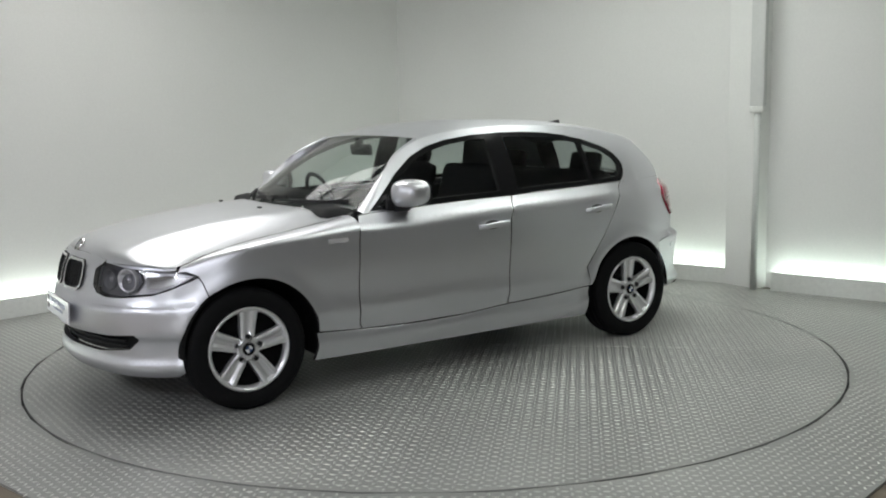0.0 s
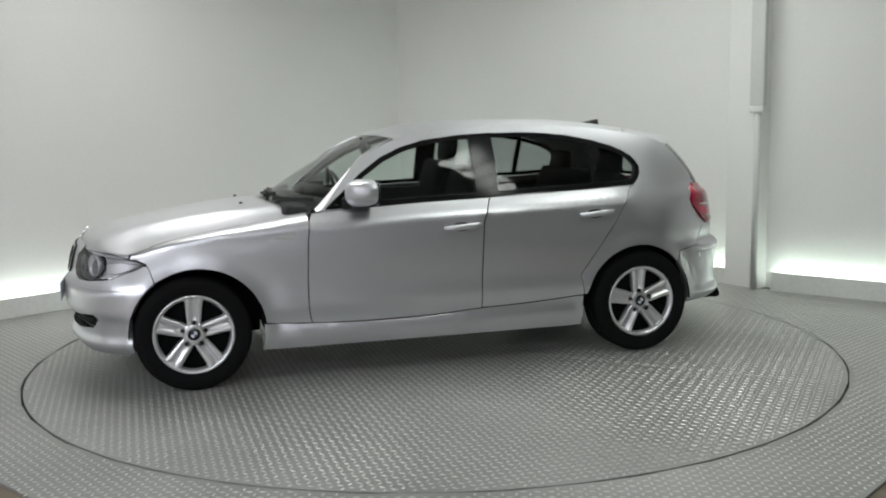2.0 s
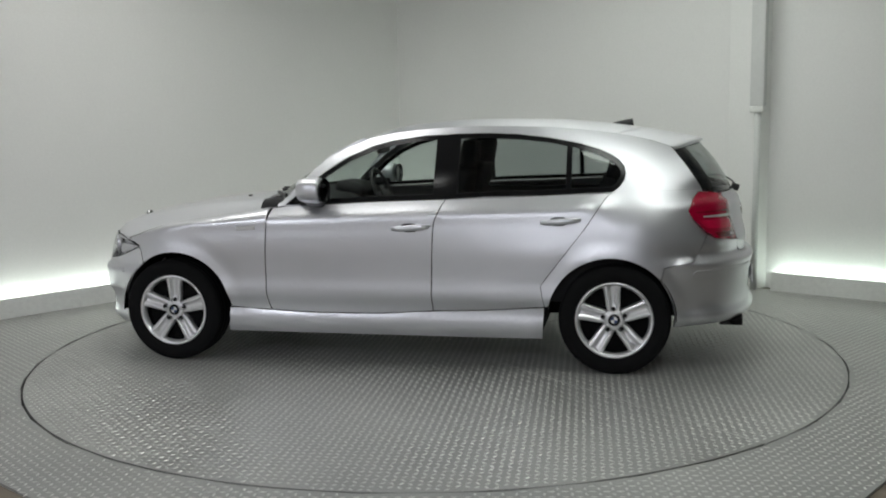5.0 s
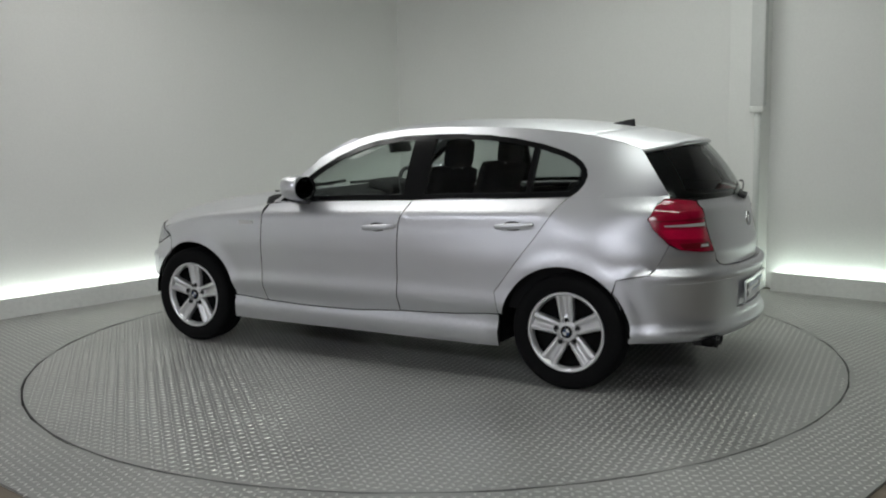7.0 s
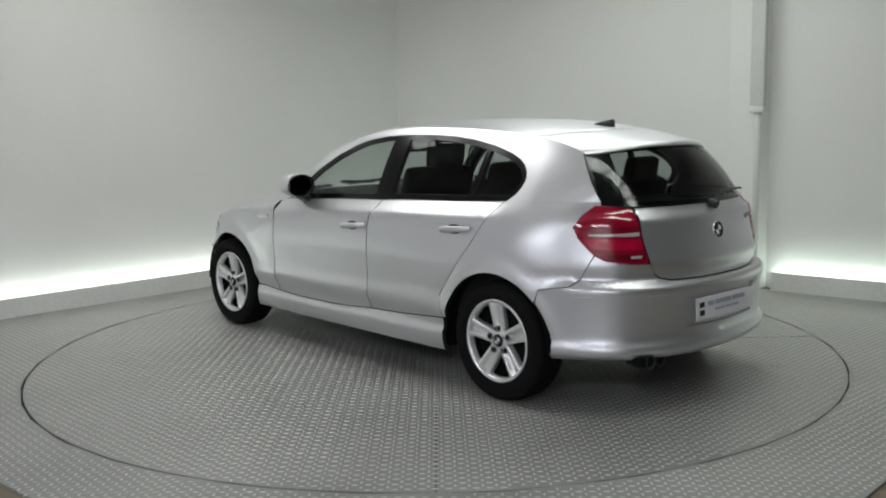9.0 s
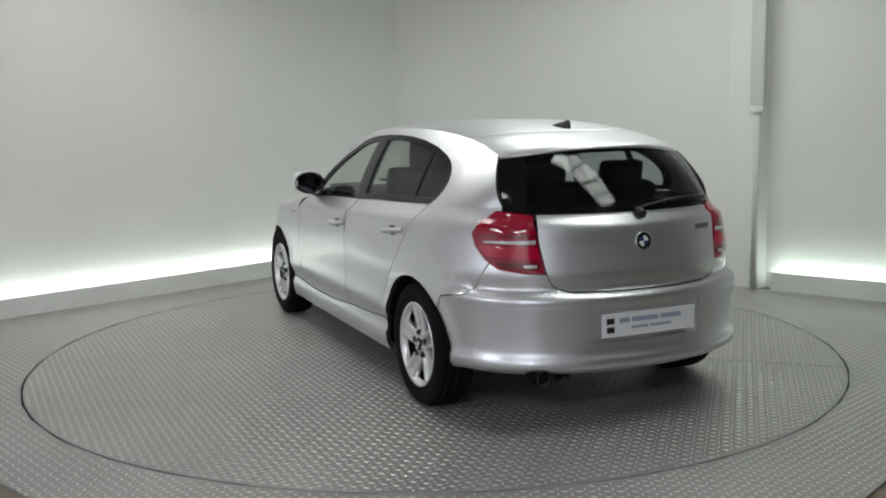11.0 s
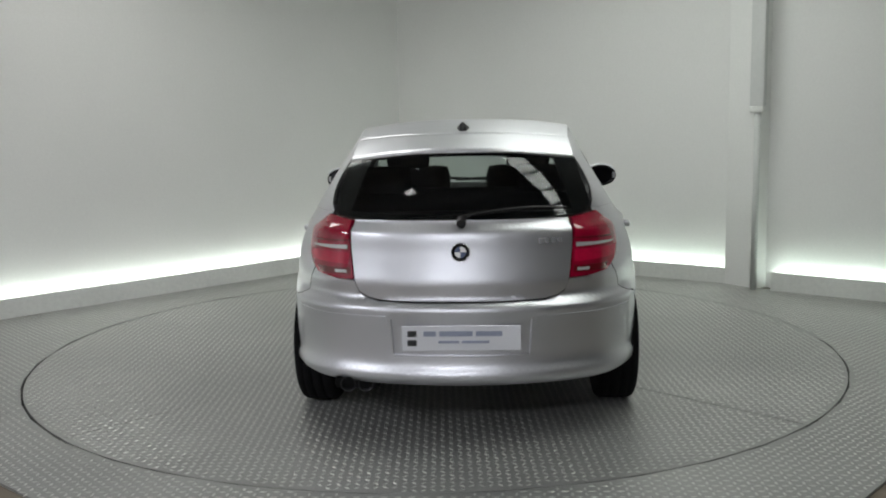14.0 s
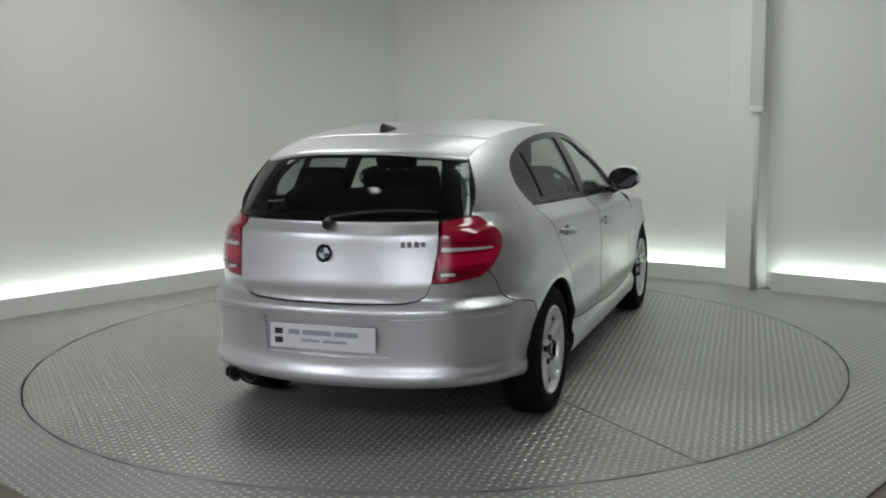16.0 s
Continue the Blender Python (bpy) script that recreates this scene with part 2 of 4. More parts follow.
def fender(u, v, d=0.0, s=1):
    """As lower(), but past the crease it rolls over to the edge of the hood."""
    x = float(np.interp(u, DU, DP[:, 0]))
    zc = fender_top(x)
    if v <= zc:
        return lower(u, v, d, s)
    a = lower(u, zc, d)
    k = min(1, (v - zc) / ARC) * math.pi / 2
    hy, hz = HOOD_Y(x), HOOD_Z(x) - d
    return Vector((a.x, s * (hy + (a.y - hy) * math.cos(k) ** .8), zc + (hz - zc) * math.sin(k)))


def inside(px, py, loop):
    r = np.zeros(px.shape, bool)
    x, y = loop[:, 0], loop[:, 1]
    j = len(loop) - 1
    for i in range(len(loop)):
        c = (y[i] > py) != (y[j] > py)
        with np.errstate(divide="ignore", invalid="ignore"):
            r ^= c & (px < (x[j] - x[i]) * (py - y[i]) / (y[j] - y[i]) + x[i])
        j = i
    return r


def shrink(loop, g):
    """A closed outline moved inwards by g."""
    p = np.array(loop, float)
    area = 0.5 * np.sum(p[:, 0] * np.roll(p[:, 1], -1) - p[:, 1] * np.roll(p[:, 0], -1))
    if area < 0:
        p = p[::-1]
    a, b = p - np.roll(p, 1, 0), np.roll(p, -1, 0) - p
    na, nb = np.stack([-a[:, 1], a[:, 0]], 1), np.stack([-b[:, 1], b[:, 0]], 1)
    na, nb = na / np.maximum(np.hypot(*na.T)[:, None], 1e-9), nb / np.maximum(np.hypot(*nb.T)[:, None], 1e-9)
    m = na + nb
    m /= np.maximum((m * m).sum(1)[:, None] / 2, .35)
    return p + m * g


def finely(loop, step):
    out = []
    for a, b in zip(loop, np.roll(loop, -1, 0)):
        n = max(1, int(math.ceil(np.hypot(*(b - a)) / step)))
        out += [a + (b - a) * k / n for k in range(n)]
    return np.array(out)


def skin(outer, surf, s=1, holes=(), gap=.0032, depth=.025, du=.05, dv=.018, bm=None, lip=True, rim=1):
    """A panel cut out of a surface along an outline, with its edges turned in."""
    bm = bm or bmesh.new()
    loops = [finely(shrink(outer, gap), .022)] + [finely(shrink(h, -gap), .022) for h in holes]
    big = loops[0]
    lo, hi = big.min(0), big.max(0)
    gx, gy = np.meshgrid(np.arange(lo[0] + du / 2, hi[0], du), np.arange(lo[1] + dv / 2, hi[1], dv))
    gx = gx + (np.arange(gx.shape[0]) % 2)[:, None] * du / 2
    ok = inside(gx, gy, big)
    for h in loops[1:]:
        ok &= ~inside(gx, gy, h)
    q = np.stack([gx[ok], gy[ok]], 1)
    every = np.concatenate(loops)
    if len(q):
        d = np.array([np.min(((every - c) / (du, dv)) ** 2 @ np.ones(2)) for c in q])
        q = q[d > .16]
    pts = np.concatenate([every, q])
    edges, k = [], 0
    for l in loops:
        n = len(l)
        edges += [(k + i, k + (i + 1) % n) for i in range(n)]
        k += n
    vs, _, fs, *_ = delaunay_2d_cdt([Vector(p) for p in pts], edges, [], 2, 1e-6)
    made = [bm.verts.new(surf(p.x, p.y, 0.0, s)) for p in vs]
    cen = np.array([np.mean([tuple(vs[i]) for i in f], axis=0) for f in fs])
    drop = np.zeros(len(fs), bool)
    for h in loops[1:]:
        drop |= inside(cen[:, 0], cen[:, 1], h)
    for f, no in zip(fs, drop):
        if no:
            continue
        try:
            bm.faces.new([made[i] for i in f]).smooth = True
        except ValueError:
            pass
    if lip:
        for l in loops:
            top = [bm.verts.new(surf(p[0], p[1], 0.0, s)) for p in l]
            low = [bm.verts.new(surf(p[0], p[1], depth, s)) for p in l]
            for i in range(len(l)):
                j = (i + 1) % len(l)
                bm.faces.new((top[i], top[j], low[j], low[i])).material_index = rim
    return bm


def patch(rows, bm=None):
    """A smooth grid of points."""
    bm = bm or bmesh.new()
    v = [[bm.verts.new(p) for p in r] for r in rows]
    for a, b in zip(v, v[1:]):
        for i in range(len(a) - 1):
            bm.faces.new((a[i], a[i + 1], b[i + 1], b[i])).smooth = True
    return bm


def lathe(profile, seg=48, bm=None, axis="Y"):
    """A ring of (radius, y) turned round the y axis."""
    bm = bm or bmesh.new()
    rings = []
    for r, y in profile:
        rings.append([bm.verts.new((r * math.cos(a), y, r * math.sin(a))) for a in [2 * math.pi * k / seg for k in range(seg)]])
    for a, b in zip(rings, rings[1:]):
        for i in range(seg):
            bm.faces.new((a[i], a[(i + 1) % seg], b[(i + 1) % seg], b[i])).smooth = True
    return bm


def keep(name, bm, mat, parent, label=""):
    """As part(), but the faces keep their own smoothness."""
    me = bpy.data.meshes.new(name)
    bm.to_mesh(me)
    bm.free()
    me.materials.append(mat)
    me.materials.append(M_GAP)
    ob = new(name, me)
    ob.parent = parent
    return tagged(ob, label)


def both(loop, mid):
    """A half outline and its mirror image joined across the middle line."""
    n = len(loop)
    on = [abs(p[0] - mid) < 1e-6 for p in loop]
    k = next(i for i in range(n) if on[i] and not on[(i + 1) % n])
    run = [loop[(k + 1 + i) % n] for i in range(n)]
    run = [p for p in run if abs(p[0] - mid) > 1e-6]
    return run + [(2 * mid - p[0], p[1]) for p in run[::-1]]


def across(mid, depth=0.0):
    """lower() carried over the middle line to the other side."""
    def f(u, z, d, s):
        over = (u - mid) * (1 if mid > 0 else -1) > 0
        return lower(2 * mid - u if over else u, z, d + depth, -1 if over else 1)
    return f


def on_u(pts):
    return [(at_x(x), z) for x, z in pts]




# ---- floor and turntable ----
APEX = Vector((0.25, -4.0))
FC = C + Vector((0, -.15))
FLOOR = [FC, Vector((-4.36, -.06)), APEX, Vector((4.353, .257)), P2 + Vector((-.05, -.05)), P1 + Vector((-.05, -.05))]
tagged(mesh_object("floor", prism([C + Vector((0, .15)), L, BL, BR, RR, P2 + Vector((.15, .15))], -.12, -.012), M_BROWN), "dull brown painted concrete floor", "floor", kind="structure")


def ring(name, r0, r1, z, mat, seg=192):
    bm = bmesh.new()
    v = [[bm.verts.new((r * math.cos(2 * math.pi * k / seg), r * math.sin(2 * math.pi * k / seg), z)) for k in range(seg)] for r in (r0, r1)]
    for k in range(seg):
        bm.faces.new((v[0][k], v[0][(k + 1) % seg], v[1][(k + 1) % seg], v[1][k]))
    return mesh_object(name, bm, mat)


def plate_with_hole():
    bm = bmesh.new()
    seg = 256
    loop = finely(np.array([tuple(p) for p in FLOOR]), .05)
    hole = np.array([((R + .010) * math.cos(2 * math.pi * k / seg), (R + .010) * math.sin(2 * math.pi * k / seg)) for k in range(seg)])
    pts = [Vector(p) for p in np.concatenate([loop, hole])]
    n = len(loop)
    edges = [(i, (i + 1) % n) for i in range(n)] + [(n + i, n + (i + 1) % seg) for i in range(seg)]
    vs, _, fs, *_ = delaunay_2d_cdt(pts, edges, [], 2, 1e-6)
    made = [bm.verts.new((p.x, p.y, 0)) for p in vs]
    for f in fs:
        c = sum((vs[i] for i in f), Vector((0, 0))) / 3
        if c.length > R:
            bm.faces.new([made[i] for i in f])
    for a, k in ((loop, 1), (hole, 1)):
        t = [bm.verts.new((*p, 0)) for p in a]
        b = [bm.verts.new((*p, -.012)) for p in a]
        for i in range(len(a)):
            bm.faces.new((t[i], t[(i + 1) % len(a)], b[(i + 1) % len(a)], b[i]))
    return mesh_object("floor_plate", bm, M_PLATE)


deck = tagged(plate_with_hole(), "worn steel tread plate floor round the turntable", "floor", kind="structure")
tagged(ring("gap_ring", R - .05, R + .05, -.0105, M_GAP), "dark slot round the turntable", "floor", kind="structure")


def treads(name, keep_at, turn, parent, mat, near, pitch=.038, reach=4.6):
    """Raised lozenges in a chequered pattern, laid crosswise by turns; the 280 round one spot are single pieces."""
    n = int(reach / pitch)
    i, j = np.meshgrid(np.arange(-n, n + 1), np.arange(-n, n + 1))
    i, j = i.ravel(), j.ravel()
    a = radians(turn)
    x, y = (i * math.cos(a) - j * math.sin(a)) * pitch, (i * math.sin(a) + j * math.cos(a)) * pitch
    ok = keep_at(x, y)
    x, y, par = x[ok], y[ok], ((i + j) % 2)[ok]
    th = a + par * math.pi / 2 + math.pi / 4
    rng = np.random.default_rng(3)
    order = np.argsort(np.hypot(x - near[0], y - near[1]), kind="stable")
    lone, rest = order[:280], np.sort(order[280:])
    piece = bpy.data.meshes.new("tread")
    piece.from_pydata([(-.0165, 0, -.0004), (0, -.007, -.0004), (.0165, 0, -.0004), (0, .007, -.0004), (-.009, 0, .0025), (.009, 0, .0025)], [], [(0, 1, 4), (1, 5, 4), (1, 2, 5), (2, 3, 5), (3, 4, 5), (3, 0, 4)])
    piece.materials.append(mat)
    for k in lone:
        ob = new("tread", piece)
        ob.parent = parent
        ob.matrix_local = pose(float(x[k]), float(y[k]), 0, 0, 0, math.degrees(th[k]))
    x, y, th = x[rest], y[rest], th[rest]
    h = .0026 * rng.uniform(.75, 1.1, len(x))
    ln, wd = .0165, .0070
    cs, sn = np.cos(th), np.sin(th)
    shape = [(-ln, 0, 0), (0, -wd, 0), (ln, 0, 0), (0, wd, 0), (-ln * .55, 0, 1), (ln * .55, 0, 1)]
    co = np.zeros((len(x), 6, 3))
    for k, (p, q, z) in enumerate(shape):
        co[:, k, 0], co[:, k, 1], co[:, k, 2] = x + p * cs - q * sn, y + p * sn + q * cs, z * h - (z == 0) * .0004
    base = np.arange(len(x))[:, None] * 6
    f = [(0, 1, 4), (1, 5, 4), (1, 2, 5), (2, 3, 5), (3, 4, 5), (3, 0, 4)]
    faces = np.concatenate([base + np.array(t) for t in f])
    me = bpy.data.meshes.new(name)
    me.from_pydata(co.reshape(-1, 3).tolist(), [], faces.tolist())
    me.materials.append(mat)
    ob = new(name, me)
    ob.parent = parent
    return tagged(ob, kind="stuff")


table = new("turntable")
tagged(table, "round motor-show turntable of worn steel tread plate", "turntable")
for k in range(4):
    # four quarter plates with a fine seam between them
    a0, g = radians(48 + 90 * k), .0042 if k in (1, 2) else .0006
    mid = Vector((math.cos(a0 + math.pi / 4), math.sin(a0 + math.pi / 4))) * g * 1.41
    outline = [mid] + [mid + Vector((math.cos(a0 + math.pi / 2 * q / 48), math.sin(a0 + math.pi / 2 * q / 48))) * (R - .008) for q in range(49)]
    part("plate", prism(outline, -.010, 0), M_PLATE, table)


part("underlay", prism([(math.cos(2 * math.pi * q / 96) * (R - .03), math.sin(2 * math.pi * q / 96) * (R - .03)) for q in range(96)], -.0115, -.0102), M_GAP, table)


def off_seams(x, y):
    a = radians(48)
    p, q = x * math.cos(a) + y * math.sin(a), -x * math.sin(a) + y * math.cos(a)
    return (np.hypot(x, y) < R - .025) & ((np.abs(q) > .018) | (p > 0))


treads("tread_field", off_seams, 3, table, M_TREAD, (0, -R + .35))
flo = np.array([tuple(p) for p in FLOOR])
treads("tread", lambda x, y: inside(x, y, flo) & (np.hypot(x, y) > R + .025), 42, deck, M_TREAD, (0, -R - .1))


# ---- fixtures of the room ----
def conduit():
    at = P2 + dr * -.015 + Vector((-dr.y, dr.x)) * -.15
    up = tagged(mesh_object("pipe", box((.115, .07, CEIL - 1.50), (*at, 1.50 + (CEIL - 1.50) / 2), .012, (0, 0, math.degrees(math.atan2(dr.y, dr.x)))), M_DUCT), "grey-white cable duct running up the pillar", "pipe")
    part("bracket", box((.12, .085, .05), (*at, 1.475), .01, (0, 0, math.degrees(math.atan2(dr.y, dr.x)))), M_PLINTH, up)
    part("lower_pipe", cyl(.026, 1.45, (*at, .725), seg=20), M_DUCT, up, "", True)


conduit()


def panel_fixture(x, y, length, width, turn, colour, power):
    m = pose(x, y, CEIL - .03, 0, 0, turn)
    ob = new("ceiling_or_fill_light")
    ob.matrix_world = m
    tagged(ob, "long white ceiling light panel in a black frame, three of six added as fill", "ceiling light", group="ceiling lights")
    for at, size in (((0, width / 2 + .02, 0), (length + .08, .04, .06)), ((0, -width / 2 - .02, 0), (length + .08, .04, .06)), ((length / 2 + .02, 0, 0), (.04, width, .06)), ((-length / 2 - .02, 0, 0), (.04, width, .06))):
        part("frame", box(size, at, .004), M_FRAME, ob)
    part("diffuser", box((length, width, .02), (0, 0, 0)), M_PANEL, ob)
    for k in range(1, 4 if length > 1 else 1):
        part("crossbar", box((.09, width, .02), (-length / 2 + length * k / 4, 0, -.060)), M_FRAME, ob)


# the third to fifth panels are added fill, given the same frame
for row in PANELS:
    panel_fixture(*row)


# ---- the car: parts ----
M_SILVER = material("silver_metallic_paint", (0.70, 0.705, 0.735), 0.39, 0.91, 0.03, 900, 0.0, coat=0.25, big=3)
M_TYRE = material("black_tyre_rubber", (0.007, 0.007, 0.0075), 0.85, 0, 0.2, 60, 0.3, spec=0.12)
M_ALLOY = material("silver_alloy", (0.78, 0.78, 0.79), 0.30, 0.75, 0.05, 200, coat=0.3)
M_BLACK = material("black_plastic", (0.012, 0.012, 0.013), 0.45, 0, 0.15, 80)
M_GLOSS = material("gloss_black_trim", (0.006, 0.006, 0.007), 0.15, 0, 0.05, 80, spec=0.3)
M_TRIM = material("black_glass_edge", (0.006, 0.006, 0.007), 0.25, 0, 0.05, 80, spec=0.25)
M_CHROME = material("chrome", (0.85, 0.85, 0.86), 0.08, 1.0, 0.02, 80)
M_RED = material("red_lamp_lens", (0.31, 0.002, 0.026), 0.07, 0, 0.30, 90, 0.25, coat=1.0, big=14)
M_BRAKE = material("bright_red_brake_lens", (0.52, 0.005, 0.045), 0.10, 0, 0.25, 120, 0.3, coat=1.0, big=18)
M_BEZEL = material("dark_chrome_bezel", (0.10, 0.10, 0.11), 0.30, 0.5, 0.15, 60)
M_CLEARGREY = material("grey_bulb_cap", (0.25, 0.25, 0.27), 0.15, 0.4, 0.1, 60, coat=1.0)
M_DARKRED = material("dark_red_lamp_lens", (0.15, 0.003, 0.010), 0.10, 0, 0.12, 260, 0.25, coat=1.0, big=14)
M_WHITE_LENS = material("clear_lamp_lens", (0.75, 0.74, 0.74), 0.12, 0.3, 0.12, 300, 0.4, coat=1.0)
M_SEAT = material("black_seat_cloth", (0.010, 0.010, 0.011), 0.9, 0, 0.2, 120, 0.3, spec=0.2)
M_DASH = material("dark_grey_dashboard", (0.014, 0.014, 0.015), 0.7, 0, 0.15, 150, 0.2, spec=0.3)
M_GLASS = glass("tinted_car_glass", (0.80, 0.85, 0.83))
M_PRIV = glass("dark_rear_glass", (0.60, 0.64, 0.63))
M_CLEAR = glass("clear_lens", (0.92, 0.92, 0.94))
M_HOUSING = material("grey_lamp_housing", (0.80, 0.80, 0.82), 0.22, 0.55, 0.25, 60, big=14)
M_PLATEW = material("white_number_plate", (0.78, 0.79, 0.82), 0.25, 0, 0.02, 60, coat=0.6)
M_BLUEBAR = material("grey_blue_print", (0.33, 0.36, 0.46), 0.4, 0, 0.1, 60)
M_DISC = material("brake_disc_steel", (0.10, 0.10, 0.10), 0.5, 0.7, 0.15, 60)
# near-black colour stands in for the mirror reflecting a dark room
M_MIRROR = material("darkened_mirror_glass", (0.05, 0.05, 0.055), 0.02, 1.0, 0.0, 10)
M_BLUE = material("blue_enamel", (0.03, 0.055, 0.14), 0.2, 0, 0.02, 60, coat=1)
M_WHITE = material("white_enamel", (0.75, 0.75, 0.76), 0.2, 0, 0.02, 60, coat=1)
M_UNDER = material("dark_underbody", (0.006, 0.006, 0.006), 0.9, 0, 0.2, 30, spec=0.1)

car = new("car")
tagged(car, "silver metallic five-door hatchback parked on the turntable", "car")

DOOR_A = [(.672, .938), (.689, .897), (.699, .794), (.708, .600), (.708, .436), (.700, .363), (.686, .329)]
DOOR_B = [(-.375, .986), (-.35, .94), (-.318, .86), (-.312, .80), (-.305, .673), (-.297, .443), (-.302, .346)]
DOOR_C = [(-1.315, 1.016), (-1.285, .99), (-1.25, .945), (-1.164, .817), (-1.083, .714), (-.922, .503), (-.934, .445), (-.946, .385)]
LOW = curve([(.97, .345), (.686, .329), (.389, .320), (.064, .322), (-.302, .344), (-.591, .355), (-.95, .380)])
FR, RRAD = .358, .352


def low_line(a, b, n=10):
    return [(a + (b - a) * k / n, LOW(a + (b - a) * k / n)) for k in range(n + 1)]


def belt_line(a, b, n=12):
    return [(a + (b - a) * k / n, BELT(a + (b - a) * k / n)) for k in range(n + 1)]


# headlight outline, round the plan
HEAD = [(at_front(.375), .648), (at_front(.372), .728), (at_front(.42), .757), (at_front(.54), .764), (at_x(1.78), .755), (at_x(1.70), .740), (at_x(1.62), .720), (at_x(1.565), .698),
        (at_x(1.62), .672), (at_x(1.70), .642), (at_x(1.78), .617), (at_front(.60), .602), (at_front(.49), .600), (at_front(.41), .614)]
LAMP = [(at_x(-1.755), .915), (at_x(-1.80), .975), (at_x(-1.86), 1.015), (at_x(-1.93), 1.012), (at_rear(.555), .998), (at_rear(.53), .87), (at_rear(.50), .738), (at_rear(.58), .738),
        (at_x(-1.91), .755), (at_x(-1.85), .795), (at_x(-1.785), .86)]


def body_side(s):
    # front fender
    loop = on_u([(1.30 + FR * math.cos(radians(a)), .312 + FR * math.sin(radians(a))) for a in np.linspace(174.5, 52, 26)])
    top = [(at_x(x), fender_top(x) + ARC) for x in np.linspace(1.64, .695, 14)]
    loop += [(at_x(1.545), .665), (at_x(1.565), .702), (at_x(1.62), .725), (at_x(1.66), .738)] + top
    loop += on_u(DOOR_A[1:]) + on_u([(.80, LOW(.80)), (.90, LOW(.90))])
    keep("front_fender", skin(loop, fender, s, du=.04), M_SILVER, car)
    # doors below the belt line
    front = on_u(DOOR_A + low_line(.686, -.302)[1:] + DOOR_B[::-1][1:] + belt_line(-.375, .672)[1:-1])
    d1 = keep("front_door", skin(front, lower, s), M_SILVER, car, "silver front door with a pull handle")
    rear = on_u(DOOR_B + low_line(-.302, -.93)[1:] + DOOR_C[::-1] + belt_line(-1.315, -.375)[1:-1])
    d2 = keep("rear_door", skin(rear, lower, s), M_SILVER, car, "silver rear door with a slanting rear edge")
    # rear quarter: under the belt, and the roof pillar above it
    r_arch = [(-1.31 + RRAD * math.cos(radians(a)), .312 + RRAD * math.sin(radians(a))) for a in np.linspace(12, 140, 30)]
    loop = on_u(DOOR_C) + on_u(r_arch) + on_u([(-1.60, .607), (-1.68, .625), (-1.755, .635), (-1.80, .665), (-1.835, .735), (-1.862, .783)])
    loop += [LAMP[9], LAMP[10], LAMP[0], LAMP[1], LAMP[2]] + on_u([(-1.89, 1.014), (-1.89, 1.0295)]) + on_u(belt_line(-1.89, -1.315, 11)[1:-1])
    keep("rear_quarter_panel", skin(loop, lower, s, gap=.0005), M_SILVER, car)
    # sill
    sill = on_u([(.957, LOW(.957))] + low_line(.93, -.93, 24) + [(-.945, .38), (-.94, .30), (-.935, .192)] + [(x, .19) for x in np.linspace(-.85, .90, 20)] + [(.972, .195), (.955, .27)])
    keep("sill", skin(sill, lower, s), M_SILVER, car)
    # bumper corners and lamps lie on the same skin
    head = keep("headlight", skin(HEAD, lambda u, z, d, k: lower(u, z, d + .050, k), s, depth=.03), M_HOUSING, car, "clear headlight with a dark housing")
    keep("lens", skin(HEAD, lambda u, z, d, k: lower(u, z, d - .003, k), s, depth=.02), M_CLEAR, head)
    bez = HEAD[:4] + [(at_front(.60), .754), (at_front(.665), .715), (at_front(.68), .672), (at_front(.65), .628)] + HEAD[11:]
    keep("bezel", skin(bez, lambda u, z, d, k: lower(u, z, d + .034, k), s, depth=.02, du=.03), M_BEZEL, head, "dark inner bezel")
    brow = [(at_front(.39), .736), HEAD[2], HEAD[3], HEAD[4], HEAD[5], HEAD[6], HEAD[7], (at_x(1.62), .708), (at_x(1.70), .727), (at_x(1.78), .741), (at_front(.56), .750), (at_front(.44), .750)]
    keep("brow", skin(brow, lambda u, z, d, k: lower(u, z, d + .016, k), s, gap=.001, depth=.02, du=.03, dv=.01), M_BEZEL, head, "dark upper shroud")
    for y, r, z in ((.475, .050, .680), (.60, .055, .682)):
        c, q0 = lower(at_front(y), z, .022, s), lower(at_front(y), z, .045, s)
        bm = bmesh.new()
        lathe([(r * 1.1, -.02), (r * 1.1, .0), (r * 1.0, .004), (r * .86, -.010), (r * .5, -.026), (r * .34, -.030)], 28, bm)
        turn = Vector((c - q0)).normalized().to_track_quat("Y", "Z").to_matrix().to_4x4()
        bm.transform(Matrix.Translation(c) @ turn)
        lamp = keep("headlamp", bm, M_BEZEL if y < .5 else M_HOUSING, head, "round lamp reflector")
        bulb = lathe([(r * .40, -.030), (r * .40, -.018), (r * .30, -.008), (.001, -.003)], 20)
        bulb.transform(Matrix.Translation(c) @ turn)
        keep("bulb_cap", bulb, M_CLEARGREY, lamp)
    side = [(at_front(.69), .700), (at_x(1.72), .706), (at_x(1.64), .700), (at_x(1.60), .694), (at_x(1.66), .668), (at_x(1.74), .645), (at_front(.695), .640)]
    keep("side_reflector", skin(side, lambda u, z, d, k: lower(u, z, d + .030, k), s, depth=.015, du=.02, dv=.01), M_CHROME, head, "silver side reflector")
    ua, ub = at_x(-1.755), at_rear(.535)

    def dome(rise):
        def f(u, z, d, k):
            a, b = min(1, max(0, (u - ua) / (ub - ua))), min(1, max(0, (z - .738) / .277))
            swell = (16 * a * (1 - a) * b * (1 - b)) ** .6
            return lower(u, z, d - rise - .020 * swell, k)
        return f

    tail = keep("tail_light", skin(LAMP, dome(.001), s, gap=.002, depth=.03, du=.02, dv=.012, rim=0), M_RED, car, "red tail light with a pale band")
    ur = at_rear(.53)
